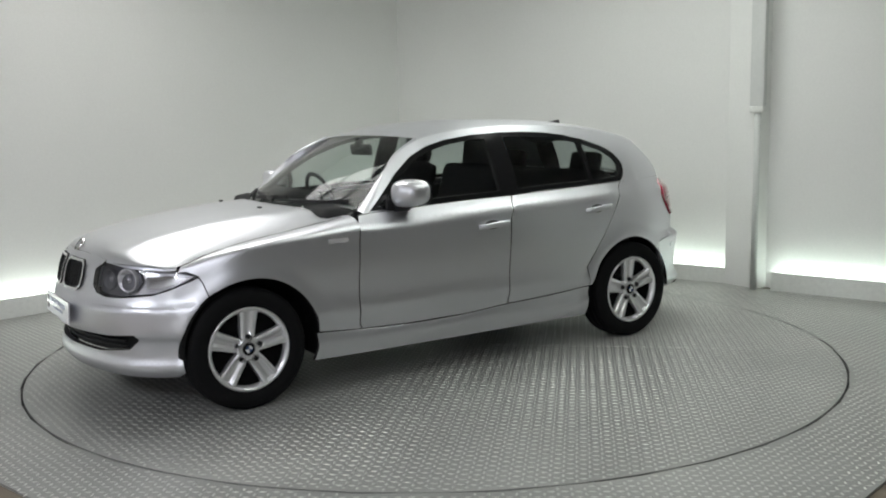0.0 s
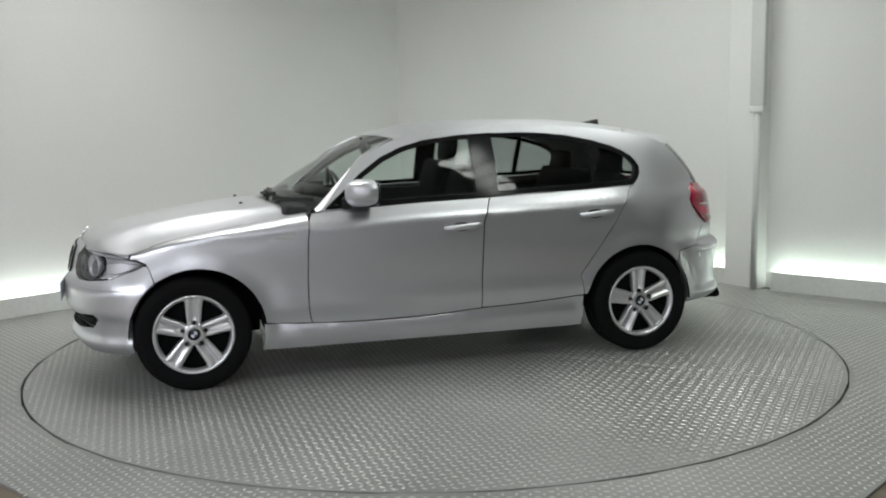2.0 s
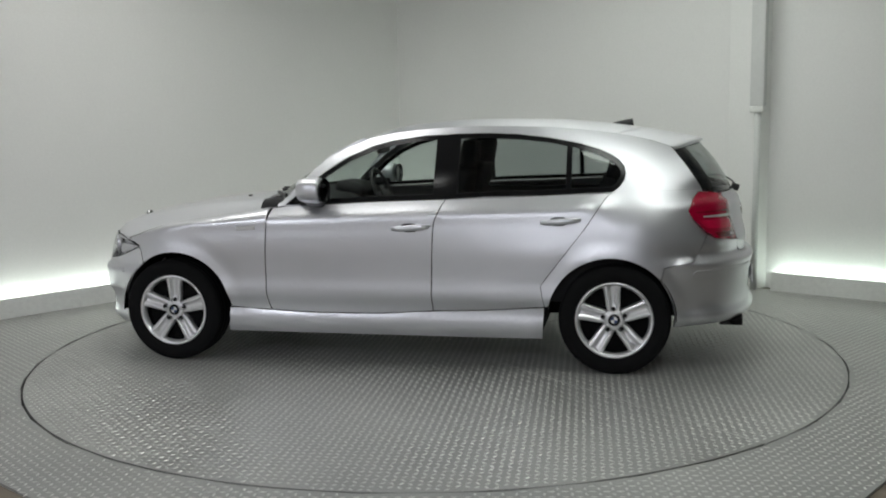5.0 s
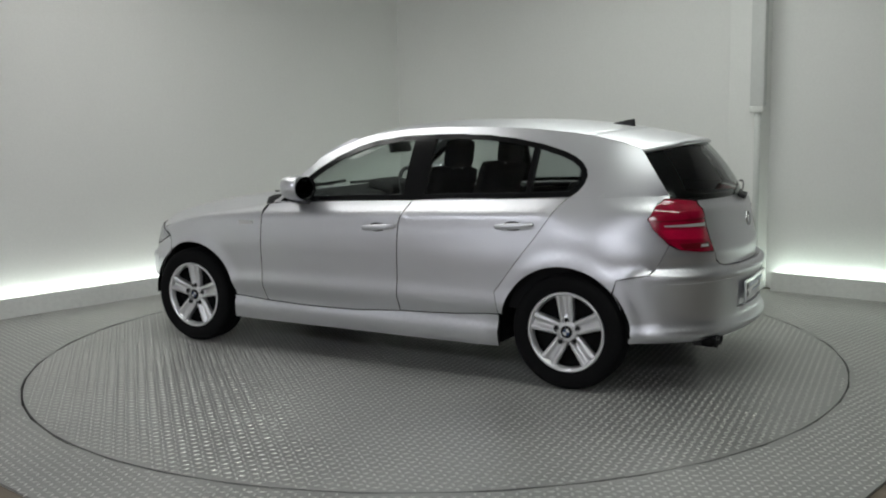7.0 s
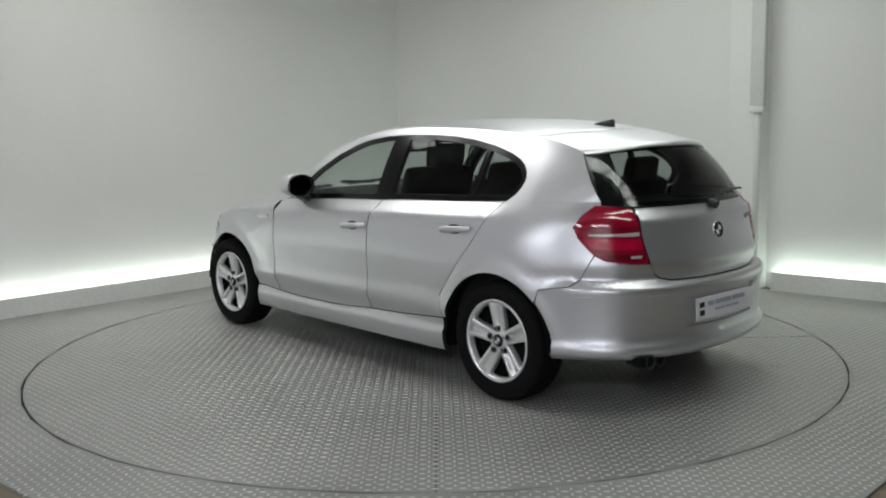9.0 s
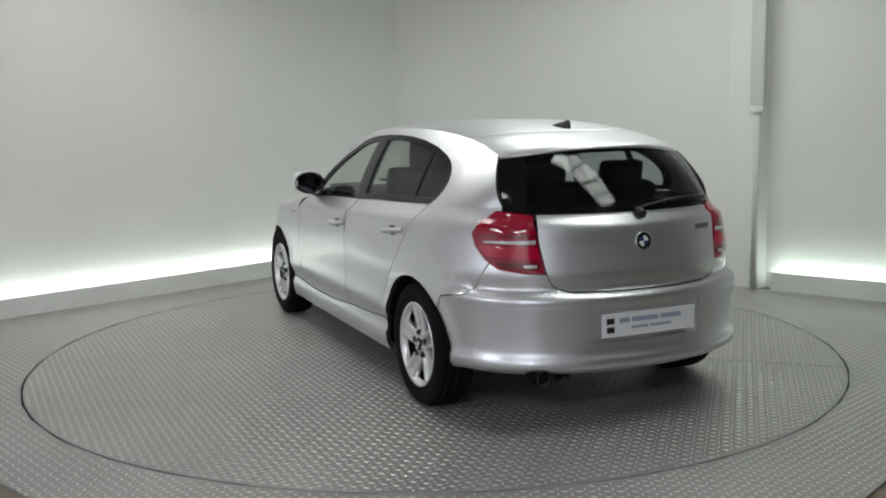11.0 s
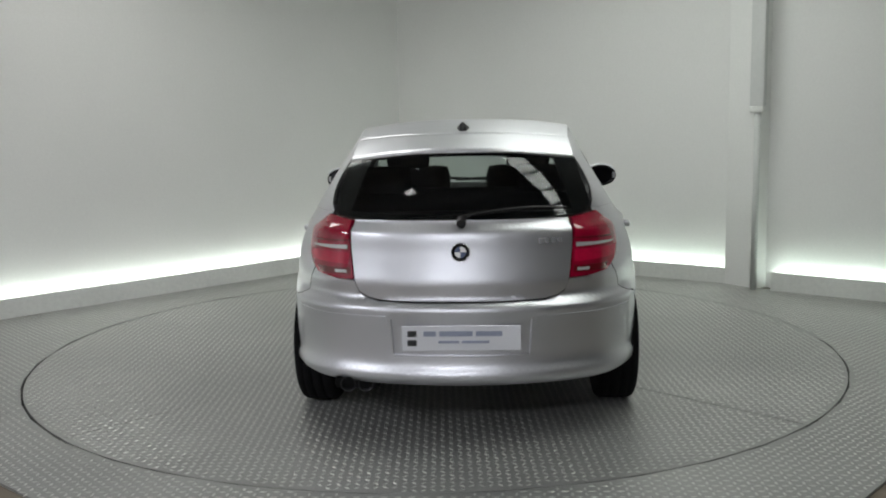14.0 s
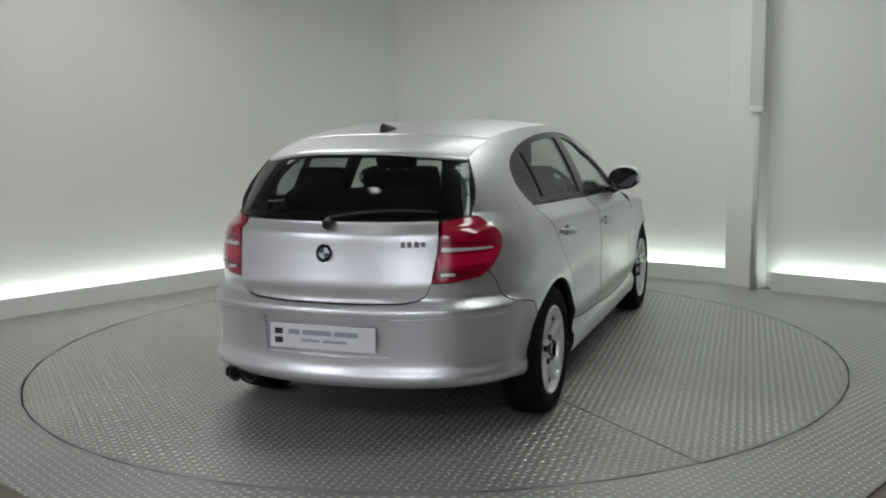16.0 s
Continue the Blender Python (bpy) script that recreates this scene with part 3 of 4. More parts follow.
    band = [(at_x(-1.835), .873), (at_x(-1.835), .886), (ur - .012, .893), (ur - .012, .868)]
    keep("light_band", skin(band, dome(0.0032), s, depth=.006, du=.02, dv=.008), M_WHITE_LENS, tail, "pale clear band")
    rim = [(at_x(-1.80), .900), (at_x(-1.80), .907), (ur - .008, .914), (ur - .008, .906)]
    keep("upper_rib", skin(rim, dome(0.0030), s, gap=.0005, depth=.004, du=.02, dv=.006), M_DARKRED, tail)
    low = [(at_x(-1.90), .792), (at_x(-1.925), .758), (at_rear(.515), .756), (at_rear(.522), .792)]
    keep("reflector", skin(low, dome(0.0032), s, depth=.006, du=.02, dv=.008), M_DARKRED, tail, "dark red lower reflector")
    back = [(at_rear(.595), .781), (at_rear(.595), .766), (at_rear(.535), .766), (at_rear(.538), .781)]
    keep("reversing_lens", skin(back, dome(0.0050), s, gap=.001, depth=.004, du=.02, dv=.008), M_WHITE_LENS, tail, "small pale reversing lens")
    dark = [(at_x(-1.80), .864), (at_x(-1.85), .812), (at_rear(.526), .802), (at_rear(.534), .862)]
    keep("brake_lens", skin(dark, dome(0.0032), s, depth=.004, du=.02, dv=.01), M_BRAKE, tail, "bright red brake lens")
    return d1, d2


WIN = [(.588, .956), (.504, 1.026), (.37, 1.142), (.238, 1.228), (.106, 1.284), (-.025, 1.318), (-.22, 1.343), (-.416, 1.352), (-.612, 1.352), (-.776, 1.344), (-.94, 1.325), (-1.104, 1.293),
       (-1.237, 1.254), (-1.298, 1.228), (-1.345, 1.197), (-1.374, 1.163), (-1.386, 1.128), (-1.379, 1.092), (-1.356, 1.056), (-1.316, 1.024), (-.94, 1.009), (-.609, 1.001), (-.378, .991), (.049, .977), (.376, .961)]


def clip_x(loop, a, b):
    """The part of an outline between x = a and x = b."""
    for lim, sign in ((a, 1), (b, -1)):
        out = []
        for p, q in zip(loop, np.roll(loop, -1, 0)):
            ip, iq = (p[0] - lim) * sign >= 0, (q[0] - lim) * sign >= 0
            if ip:
                out.append(tuple(p))
            if ip != iq:
                t = (lim - p[0]) / (q[0] - p[0])
                out.append((lim, p[1] + t * (q[1] - p[1])))
        loop = np.array(out)
    return loop


def green_side(s):
    """Roof rail, pillars, black frames and panes of one side."""
    edge = [(x, RAIL_Z(x)) for x in (.635, .60, .56, .50, .44, .373, .31, .26, .20, .15, .05, -.05, -.15, -.25, -.4, -.5, -.7, -.9, -1.05, -1.2, -1.35, -1.5, -1.635)]
    edge += [(-1.705, 1.19), (-1.775, 1.12), (-1.84, 1.065), (-1.89, 1.03)]
    edge += [(x, BELT(x)) for x in np.linspace(-1.84, -1.34, 10)]
    foot = [(x, BELT(x)) for x in np.linspace(-1.3, .66, 36)]
    bm = skin(edge + foot, upper, s, holes=[shrink(WIN, -.004)], gap=0.0, depth=.012, du=.035, dv=.018)
    keep("pillars_and_rail", bm, M_SILVER, car)
    # front pillar between the rail and the windscreen
    rows = []
    for k in range(17):
        x = .640 - .49 * k / 16
        a = upper(x, RAIL_Z(x), 0, s)
        r = min(1, max(0, (a.z - .947) / (1.330 - .947)))
        b = Vector(SCREEN_B(s)).lerp(Vector(SCREEN_T(s)), r) + Vector((.012, 0, .022)) * 4 * r * (1 - r)
        c = (a + b) / 2 + Vector((.010, s * .004, .012))
        rows.append([a, a.lerp(c, .5) + Vector((.002, s * .002, .003)), c, c.lerp(b, .5) + Vector((.002, 0, .003)), b])
    keep("front_pillar", patch(rows), M_SILVER, car)
    w = shrink(WIN, .026)
    panes = [clip_x(w, -.30, 1), clip_x(w, -1.055, -.44), clip_x(w, -2, -1.085)]
    frame_ob = keep("window_frame", skin(WIN, lambda x, z, d, k: upper(x, z, d + .004, k), s, holes=panes, gap=0, depth=.03, du=.04), M_GLOSS, car, "gloss black window surround")
    for i, p in enumerate(panes):
        keep("side_window", skin(p, lambda x, z, d, k: upper(x, z, d + .012, k), s, gap=-.004, lip=False, du=.06, dv=.03), M_GLASS if i == 0 else M_PRIV, frame_ob, "tinted side window")


def hood():
    nu = curve([(0, 0), (.2, at_front(.17)), (.45, at_front(.40)), (.7, at_front(.585)), (.85, at_x(1.78)), (1, at_x(1.665))])
    nz = curve([(0, .796), (.25, .792), (.45, .778), (.7, .770), (.85, .761), (1, .740)])
    rise = curve([(0, 0), (.03, .13), (.08, .235), (.25, .47), (.42, .65), (.6, .81), (.77, .91), (1, 1)])
    rows = []
    for k in range(41):
        r = k / 40
        row = []
        for j in range(-24, 25):
            e = j / 24
            a = abs(e)
            x0, y0, z0 = lower(nu(a), nz(a))
            x1, z1 = .885 - .203 * a ** 2.4, .974 - .046 * a ** 3
            x = x0 + (x1 - x0) * r
            ye = HOOD_Y(x) - .002
            y = y0 + (a * ye - y0) * smooth(0, .5, r)
            y = ye if a == 1 else min(y, ye - .001)
            z = z0 + (z1 - z0) * rise(r)
            ze = HOOD_Z(x)
            z += (ze - z) * smooth(.50, 1, a) * .97
            # two faint ribs that run back from the grille
            z += .006 * math.exp(-((a - .52 - .12 * r) / .06) ** 2) * smooth(0, .3, r)
            row.append((x, math.copysign(y, e), z))
        rows.append(row)
    rows.append([(p[0] - .002, p[1], p[2] - .02) for p in rows[-1]])
    lipr = [[(p[0] + .004, p[1], p[2] - .018) for p in rows[0]]]
    return keep("hood", patch(lipr + rows), M_SILVER, car, "long silver hood with soft ribs")


ROOF_Z = curve([(.20, 1.338), (.16, 1.352), (.05, 1.390), (-.14, 1.419), (-.5, 1.438), (-.9, 1.431), (-1.25, 1.403), (-1.44, 1.378), (-1.63, 1.344), (-1.84, 1.304)])


def roof():
    rows = []
    for k in range(49):
        r = k / 48
        row = []
        for j in range(-20, 21):
            a = abs(j) / 20
            x0, x1 = .175 - .035 * a ** 2, -1.825 + .190 * a ** 2.2
            x = x0 + (x1 - x0) * r
            zr = RAIL_Z(x)
            z = zr + (ROOF_Z(x) - zr) * (1 - a ** 2.6)
            row.append((x, math.copysign(a * RAIL_Y(x), j), z))
        rows.append(row)
    cut = 40
    top = keep("roof", patch(rows[:cut + 1] + [[(q[0], q[1], q[2] - .012) for q in rows[cut]]]), M_SILVER, car, "smooth silver roof panel")
    tail = [[(q[0] - .006, q[1], q[2] - .012) for q in rows[cut]], [(q[0] - .006, q[1], q[2] - .001) for q in rows[cut]]] + rows[cut + 1:]
    # lip turned down over the rear window
    end = rows[-1]
    tail += [[(q[0] - .012, q[1], q[2] - .008) for q in end], [(q[0] - .018, q[1], q[2] - .020) for q in end], [(q[0] + .05, q[1], q[2] - .022) for q in end]]
    keep("rear_spoiler", patch(tail), M_SILVER, car, "silver spoiler lip over the rear window")
    keep("roof_seam", patch([[(q[0] + .004, q[1], q[2] - .010) for q in rows[cut]], [(q[0] - .012, q[1], q[2] - .010) for q in rows[cut]]]), M_GAP, car)
    return top


def screen(bottom, top, bulge, n=16, m=28, inset=0.0):
    rows = []
    for k in range(n + 1):
        r = k / n
        row = []
        for j in range(-m // 2, m // 2 + 1):
            e = 2 * j / m * (1 - inset)
            rr = inset + r * (1 - 2 * inset)
            p, q = Vector(bottom(e)), Vector(top(e))
            row.append(p.lerp(q, rr) + Vector(bulge) * 4 * rr * (1 - rr))
        rows.append(row)
    return rows


SCREEN_B = lambda e: (.885 - .245 * e * e, .715 * e, .962 - .015 * e * e)
SCREEN_T = lambda e: (.172 - .035 * e * e, .565 * e, 1.352 - .022 * e * e)
U_PILLAR = at_x(-1.89)


def REAR_B(e):
    """Foot of the rear window, along the top of the tailgate and the lamps to the pillar."""
    return lower(DU[-1] + (U_PILLAR - DU[-1]) * abs(e), .998 + .022 * e * e, .004, 1 if e >= 0 else -1)


REAR_T = lambda e: (-1.806 + .172 * abs(e) ** 2.2, .526 * e, 1.296 - .033 * e * e)


def screens():
    w = keep("windscreen", patch(screen(SCREEN_B, SCREEN_T, (.012, 0, .022))), M_GLASS, car, "large sloping windscreen")
    rim = patch(screen(lambda e: (.93 - .25 * e * e, .725 * e, .955 - .034 * e * e), lambda e: SCREEN_B(e * .985), (0, 0, .004), 4))
    keep("scuttle", rim, M_BLACK, car)
    g = keep("rear_window", patch(screen(REAR_B, REAR_T, (-.014, 0, .010))), M_PRIV, car, "dark tinted rear window")
    # black side trims that close the glass to the rear pillars
    for s in (1, -1):
        rows = []
        for k, (x, z) in enumerate([(-1.633, 1.268), (-1.665, 1.23), (-1.705, 1.19), (-1.775, 1.12), (-1.84, 1.065), (-1.892, 1.025)]):
            a = upper(x, z, .006, s)
            r = max(0, min(1, (a.z - 1.020) / (1.256 - 1.020)))
            b = Vector(REAR_B(s)).lerp(Vector(REAR_T(s)), r) + Vector((-.014, 0, .010)) * 4 * r * (1 - r)
            rows.append([a, a.lerp(b, .5), b])
        keep("glass_trim", patch(rows), M_TRIM, g)
    # black printed border behind the rear glass
    full = screen(REAR_B, REAR_T, (-.014, 0, .010), 12, 28)
    bm = bmesh.new()
    shift = Vector((.006, 0, -.003))
    v = [[bm.verts.new(p + shift) for p in row] for row in full]
    for i in range(12):
        for j in range(28):
            if i in (0, 11) or j < 3 or j > 24:
                bm.faces.new((v[i][j], v[i][j + 1], v[i + 1][j + 1], v[i + 1][j]))
    keep("border", bm, M_GLOSS, g)


def nose_and_tail():
    # front bumper in one piece, mirrored at the middle line
    arch = on_u([(1.30 + FR * math.cos(radians(a)), .312 + FR * math.sin(radians(a))) for a in np.linspace(-14, 52, 14)])
    side = arch + [(at_x(1.548), .668), (at_x(1.565), .694)] + HEAD[8:] + [HEAD[0], HEAD[1], HEAD[2], (at_front(.43), .773)]
    outline = side + [(at_front(.30), .789), (at_front(.15), .792), (0, .793), (0, .200)] + [(u, .20) for u in np.linspace(0, arch[0][0], 22)[1:-1]]
    kid = [(at_front(.035), .628), (at_front(.030), .743), (at_front(.05), .760), (at_front(.235), .757), (at_front(.262), .738), (at_front(.275), .69), (at_front(.262), .635), (at_front(.225), .612), (at_front(.07), .610)]
    mouth = [(0.0, .405), (at_front(.3), .405), (at_front(.52), .412), (at_front(.66), .425), (at_front(.675), .40), (at_front(.62), .345), (at_front(.4), .318), (0.0, .312)]
    bump = keep("front_bumper", skin(both(outline, 0.0), across(0.0), holes=[kid, [(-u, z) for u, z in kid], both(mouth, 0.0)], gap=.0012, depth=.03, du=.035, dv=.012), M_SILVER, car, "silver front bumper with a black air intake")
    for s in (1, -1):
        k = shrink(kid, -.004)
        ring = skin(k, lambda u, z, d, q: lower(u, z, d - .012, q), s, holes=[shrink(kid, .007)], gap=0, depth=.03, du=.02, dv=.012)
        g = keep("kidney_grille", ring, M_CHROME, bump, "chrome-rimmed kidney-shaped grille")
        keep("grille_back", skin(kid, lambda u, z, d, q: lower(u, z, d + .04, q), s, gap=-.006, lip=False), M_BLACK, bump)
        for y in np.linspace(.055, .25, 8):
            u = at_front(float(y))
            bar = [(u - .003, .618), (u + .003, .618), (u + .003, .752), (u - .003, .752)]
            keep("grille_bar", skin(bar, lambda uu, z, d, q: lower(uu, z, d + .006, q), s, gap=0, depth=.02, du=.01, dv=.03), M_BLACK, bump)
        keep("intake", skin(mouth, lambda u, z, d, q: lower(u, z, d + .05, q), s, gap=-.004, lip=False), M_BLACK, bump)
        strip = [(at_front(.40), .532), (at_x(1.69), .532), (at_x(1.675), .548), (at_x(1.69), .562), (at_front(.40), .562)]
        keep("bumper_strip", skin(strip, lambda u, z, d, q: lower(u, z, d - .006, q), s, gap=0, depth=.008, du=.03, dv=.01, rim=0), M_SILVER, bump)
        for z in (.345, .375):
            bar = [(.001, z), (at_front(.58), z), (at_front(.58), z + .008), (.001, z + .008)]
            keep("intake_bar", skin(bar, lambda uu, zz, d, q: lower(uu, zz, d + .022, q), s, gap=0, depth=.02, du=.04, dv=.01), M_BLACK, bump)
    # rear bumper
    end = DU[-1]
    arch = on_u([(-1.31 + RRAD * math.cos(radians(a)), .312 + RRAD * math.sin(radians(a))) for a in np.linspace(188, 122, 14)])
    up = on_u([(-1.60, .603), (-1.68, .621), (-1.755, .631), (-1.80, .661), (-1.838, .735), (-1.866, .78)])
    gate = [(at_rear(.495), .735), (at_rear(.475), .685), (at_rear(.44), .660), (at_rear(.38), .648), (at_rear(.2), .645), (end, .645)]
    outline = on_u([(-1.662, .27), (-1.663, .33), (-1.655, .39), (-1.635, .44), (-1.61, .49), (-1.585, .53)]) + up + [LAMP[8], LAMP[7]] + gate + [(end, .278)] + [(u, .278 - .006 * smooth(at_rear(.6), at_x(-1.70), u)) for u in np.linspace(end, at_x(-1.665), 24)[1:-1]]
    rec = [(end, .575), (at_rear(.312), .575), (at_rear(.305), .415), (end, .415)]
    bump = keep("rear_bumper", skin(both(outline, end), across(end), holes=[both(rec, end)], gap=.001, depth=.022, du=.035, dv=.012, rim=0), M_SILVER, car, "silver rear bumper with a plate recess")
    keep("plate_recess", skin(both(rec, end), across(end, .017), gap=-.003, lip=False), M_SILVER, bump)
    for s in (1, -1):
        strip = [(at_x(-1.76), .560), (at_x(-1.78), .548), (at_rear(.33), .548), (at_rear(.33), .588), (at_x(-1.78), .588), (at_x(-1.76), .576)]
        keep("bumper_strip", skin(strip, lambda u, z, d, q: lower(u, z, d - .005, q), s, gap=0, depth=.007, du=.03, dv=.01, rim=0), M_SILVER, bump)
    # tailgate panel
    gl = [(at_rear(.497), .742), (at_rear(.478), .690), (at_rear(.44), .664), (at_rear(.38), .652), (at_rear(.2), .649), (end, .649)]
    loop = gl + [(end, 1.0), (at_rear(.3), 1.0), (at_rear(.54), 1.0), (at_rear(.527), .87)]
    keep("tailgate", skin(both(loop, end), across(end), gap=.002, depth=.025, du=.03, dv=.012), M_SILVER, car, "silver tailgate under the rear window")


for s in (1, -1):
    body_side(s)
    green_side(s)
hood()
roof()
screens()
nose_and_tail()


# ---- the car: wheels ----
def wheel_at(x, y, s, spin):
    m = pose(x, y, .312, 0, 0, 0 if s > 0 else 180)

    def put(name, bm, mat, parent, label=""):
        bm.transform(m)
        return keep(name, bm, mat, parent, label)

    rim = put("wheel", lathe([(.190, .060), (.1935, .076), (.199, .087), (.206, .0935), (.213, .0945), (.2165, .090), (.216, .080), (.206, .06), (.190, .060)], 64), M_ALLOY, car, "five-spoke silver alloy wheel")
    # inner barrel coloured black for the shade inside the wheel
    put("shaded_barrel", lathe([(.200, -.09), (.188, -.02), (.190, .060)], 48), M_UNDER, rim)
    tyre = [(.200, .078), (.214, .088), (.232, .096), (.262, .1015), (.285, .099), (.300, .090), (.3085, .078), (.311, .062), (.3085, .060), (.3085, .054), (.312, .052), (.312, .02),
            (.308, .018), (.308, .010), (.312, .008), (.312, -.03), (.308, -.032), (.308, -.04), (.312, -.042), (.310, -.075), (.296, -.094), (.262, -.101), (.205, -.09)]
    put("tyre", lathe(tyre, 72), M_TYRE, rim, "black low-profile tyre")
    put("brake_disc", lathe([(.001, .012), (.07, .012), (.075, .004), (.145, .004), (.145, -.02), (.001, -.02)], 40), M_DISC, rim)
    # added black disc in place of the shade between the spokes
    put("shade_disc", lathe([(.001, .022), (.199, .022)], 40), M_UNDER, rim)
    hw = curve([(.035, .030), (.07, .039), (.10, .042), (.14, .045), (.17, .048), (.19, .053), (.204, .061)])
    dish = curve([(.03, .074), (.07, .070), (.12, .076), (.17, .084), (.204, .086)])
    for k in range(5):
        rows = []
        for r in np.linspace(.03, .204, 14):
            w, y0 = hw(r), dish(r)
            prof = [(-1.0, -.034), (-.98, -.010), (-.86, -.001), (-.55, .0012), (-.40, -.001), (-.30, -.016), (.30, -.016), (.40, -.001), (.55, .0012), (.86, -.001), (.98, -.010), (1.0, -.034)]
            fade = smooth(.06, .09, r)
            rows.append([(r, y0 + (dy if abs(q) > .5 else dy * fade), q * w) for q, dy in prof])
        bm = patch([[(p[0], p[1], p[2]) for p in row] for row in rows])
        bm.transform(Matrix.Rotation(radians(spin + 72 * k), 4, "Y"))
        put("spoke", bm, M_ALLOY, rim)
    put("hub", lathe([(.001, .076), (.046, .076), (.060, .072), (.064, .060), (.064, .03)], 40), M_ALLOY, rim)
    for k in range(5):
        a = radians(spin + 72 * k)
        b = lathe([(.0165, .0768), (.0165, .060), (.010, .066), (.008, .073), (.001, .073)], 14)
        b.transform(Matrix.Translation((.059 * math.cos(a), .004, -.059 * math.sin(a))))
        put("bolt", b, M_BLACK, rim)
    cap = put("hub_cap", lathe([(.001, .081), (.030, .080), (.034, .077), (.034, .070)], 32), M_GLOSS, rim, "dark round hub cap")
    for k in range(4):
        bm = bmesh.new()
        pts = [(0, 0)] + [(.019 * math.cos(radians(90 * k + q)), .019 * math.sin(radians(90 * k + q))) for q in range(0, 91, 15)]
        bm.faces.new([bm.verts.new((p[0], .0822, p[1])) for p in pts])
        put("badge_quarter", bm, M_WHITE if k % 2 else M_BLUE, rim)


for x, sp in ((1.33, -92), (-1.33, -86)):
    for s in (1, -1):
        wheel_at(x, s * .750, s, sp)

# black liners in the wheel arches, and the floor pan
for s in (1, -1):
    for cx, r in ((1.30, FR), (-1.31, RRAD)):
        n = 28
        rows = []
        for y in (.835, .80, .50):
            rr = r + .004 if y > .82 else r + .012
            rows.append([(cx + rr * math.cos(radians(-1 + 182 * k / n)), s * y, .312 + rr * math.sin(radians(-1 + 182 * k / n))) for k in range(n + 1)])
        bm = patch(rows)
        bm.faces.new([bm.verts.new((p[0], s * .50, p[2])) for p in rows[0]])
        keep("wheel_arch_liner", bm, M_UNDER, car)
for size, at in (((1.84, 1.54, .16), (0, 0, .275)), ((.74, .96, .26), (1.32, 0, .36)), ((1.0, .96, .30), (-1.42, 0, .42)), ((.12, 1.1, .14), (-1.92, 0, .40)), ((.10, 1.0, .12), (1.72, 0, .36)), ((.8, 1.0, .3), (1.15, 0, .62))):
    part("underbody", box(size, at, .02), M_UNDER, car)

# ---- the car: cabin ----
def cushion(size, at, turn=(0, 0, 0), bevel=.05):
    return box(size, at, min(bevel, min(size) * .45), turn)


part("cabin_floor", box((2.3, 1.36, .04), (-.45, 0, .40), .01), M_DASH, car)
for s in (1, -1):
    part("door_lining", box((2.05, .03, .56), (-.36, s * .745, .68), .012), M_DASH, car)
    for x in (.02,):
        seat = part("front_seat", cushion((.50, .50, .16), (x, s * .36, .56)), M_SEAT, car, "black cloth front seat", True)
        part("backrest", cushion((.14, .50, .62), (x - .34, s * .36, .86), (0, -16, 0), .06), M_SEAT, seat, "", True)
        part("headrest", cushion((.09, .26, .17), (x - .47, s * .36, 1.235), (0, -8, 0), .04), M_SEAT, seat, "", True)
        for q in (-.06, .06):
            part("headrest_post", cyl(.007, .12, (x - .455, s * .36 + q, 1.12), seg=8), M_CHROME, seat)
bench = part("rear_seat", cushion((.48, 1.28, .16), (-.92, 0, .58)), M_SEAT, car, "black cloth rear bench", True)
part("backrest", cushion((.13, 1.26, .56), (-1.22, 0, .82), (0, -20, 0), .05), M_SEAT, bench, "", True)
for y in (-.40, .40):
    part("headrest", cushion((.08, .26, .15), (-1.32, y, 1.13), (0, -12, 0), .04), M_SEAT, bench, "", True)
part("parcel_shelf", box((.50, 1.16, .025), (-1.60, 0, .965), .01), M_DASH, car)
part("load_floor", box((.62, 1.1, .5), (-1.62, 0, .68), .02), M_DASH, car)
dash = part("dashboard", cushion((.42, 1.42, .30), (.62, 0, .82), (0, -8, 0), .09), M_DASH, car, "dark grey dashboard", True)
part("instrument_hood", cushion((.22, .36, .10), (.50, -.36, .97), (0, -10, 0), .045), M_DASH, dash, "", True)
bm = bmesh.new()
rows = [[(.012 * math.sin(b), (.185 + .015 * math.cos(b)) * math.cos(a), (.185 + .015 * math.cos(b)) * math.sin(a)) for b in [2 * math.pi * j / 10 for j in range(11)]] for a in [2 * math.pi * k / 36 for k in range(37)]]
bm = patch(rows)
box((.02, .36, .05), (.01, 0, 0), .008, bm=bm)
box((.03, .11, .12), (.005, 0, 0), .012, bm=bm)
bm.transform(pose(.30, -.36, .93, 0, 22, 0))
keep("steering_wheel", bm, M_BLACK, car, "black steering wheel")
im = part("rear_view_mirror", cushion((.035, .24, .07), (.20, 0, 1.262), (0, 10, 0), .016), M_BLACK, car, "black inside mirror", True)
part("mirror_foot", box((.05, .03, .06), (.215, 0, 1.305), .008), M_BLACK, im)
head = patch([[(x, y * RAIL_Y(x) * .97, (RAIL_Z(x) + (ROOF_Z(x) - RAIL_Z(x)) * (1 - abs(y) ** 2.6)) - .028) for y in np.linspace(-1, 1, 13)] for x in np.linspace(.10, -1.70, 20)])
keep("headlining", head, material("grey_headlining", (.11, .11, .108), .9, 0, .08, 200), car)

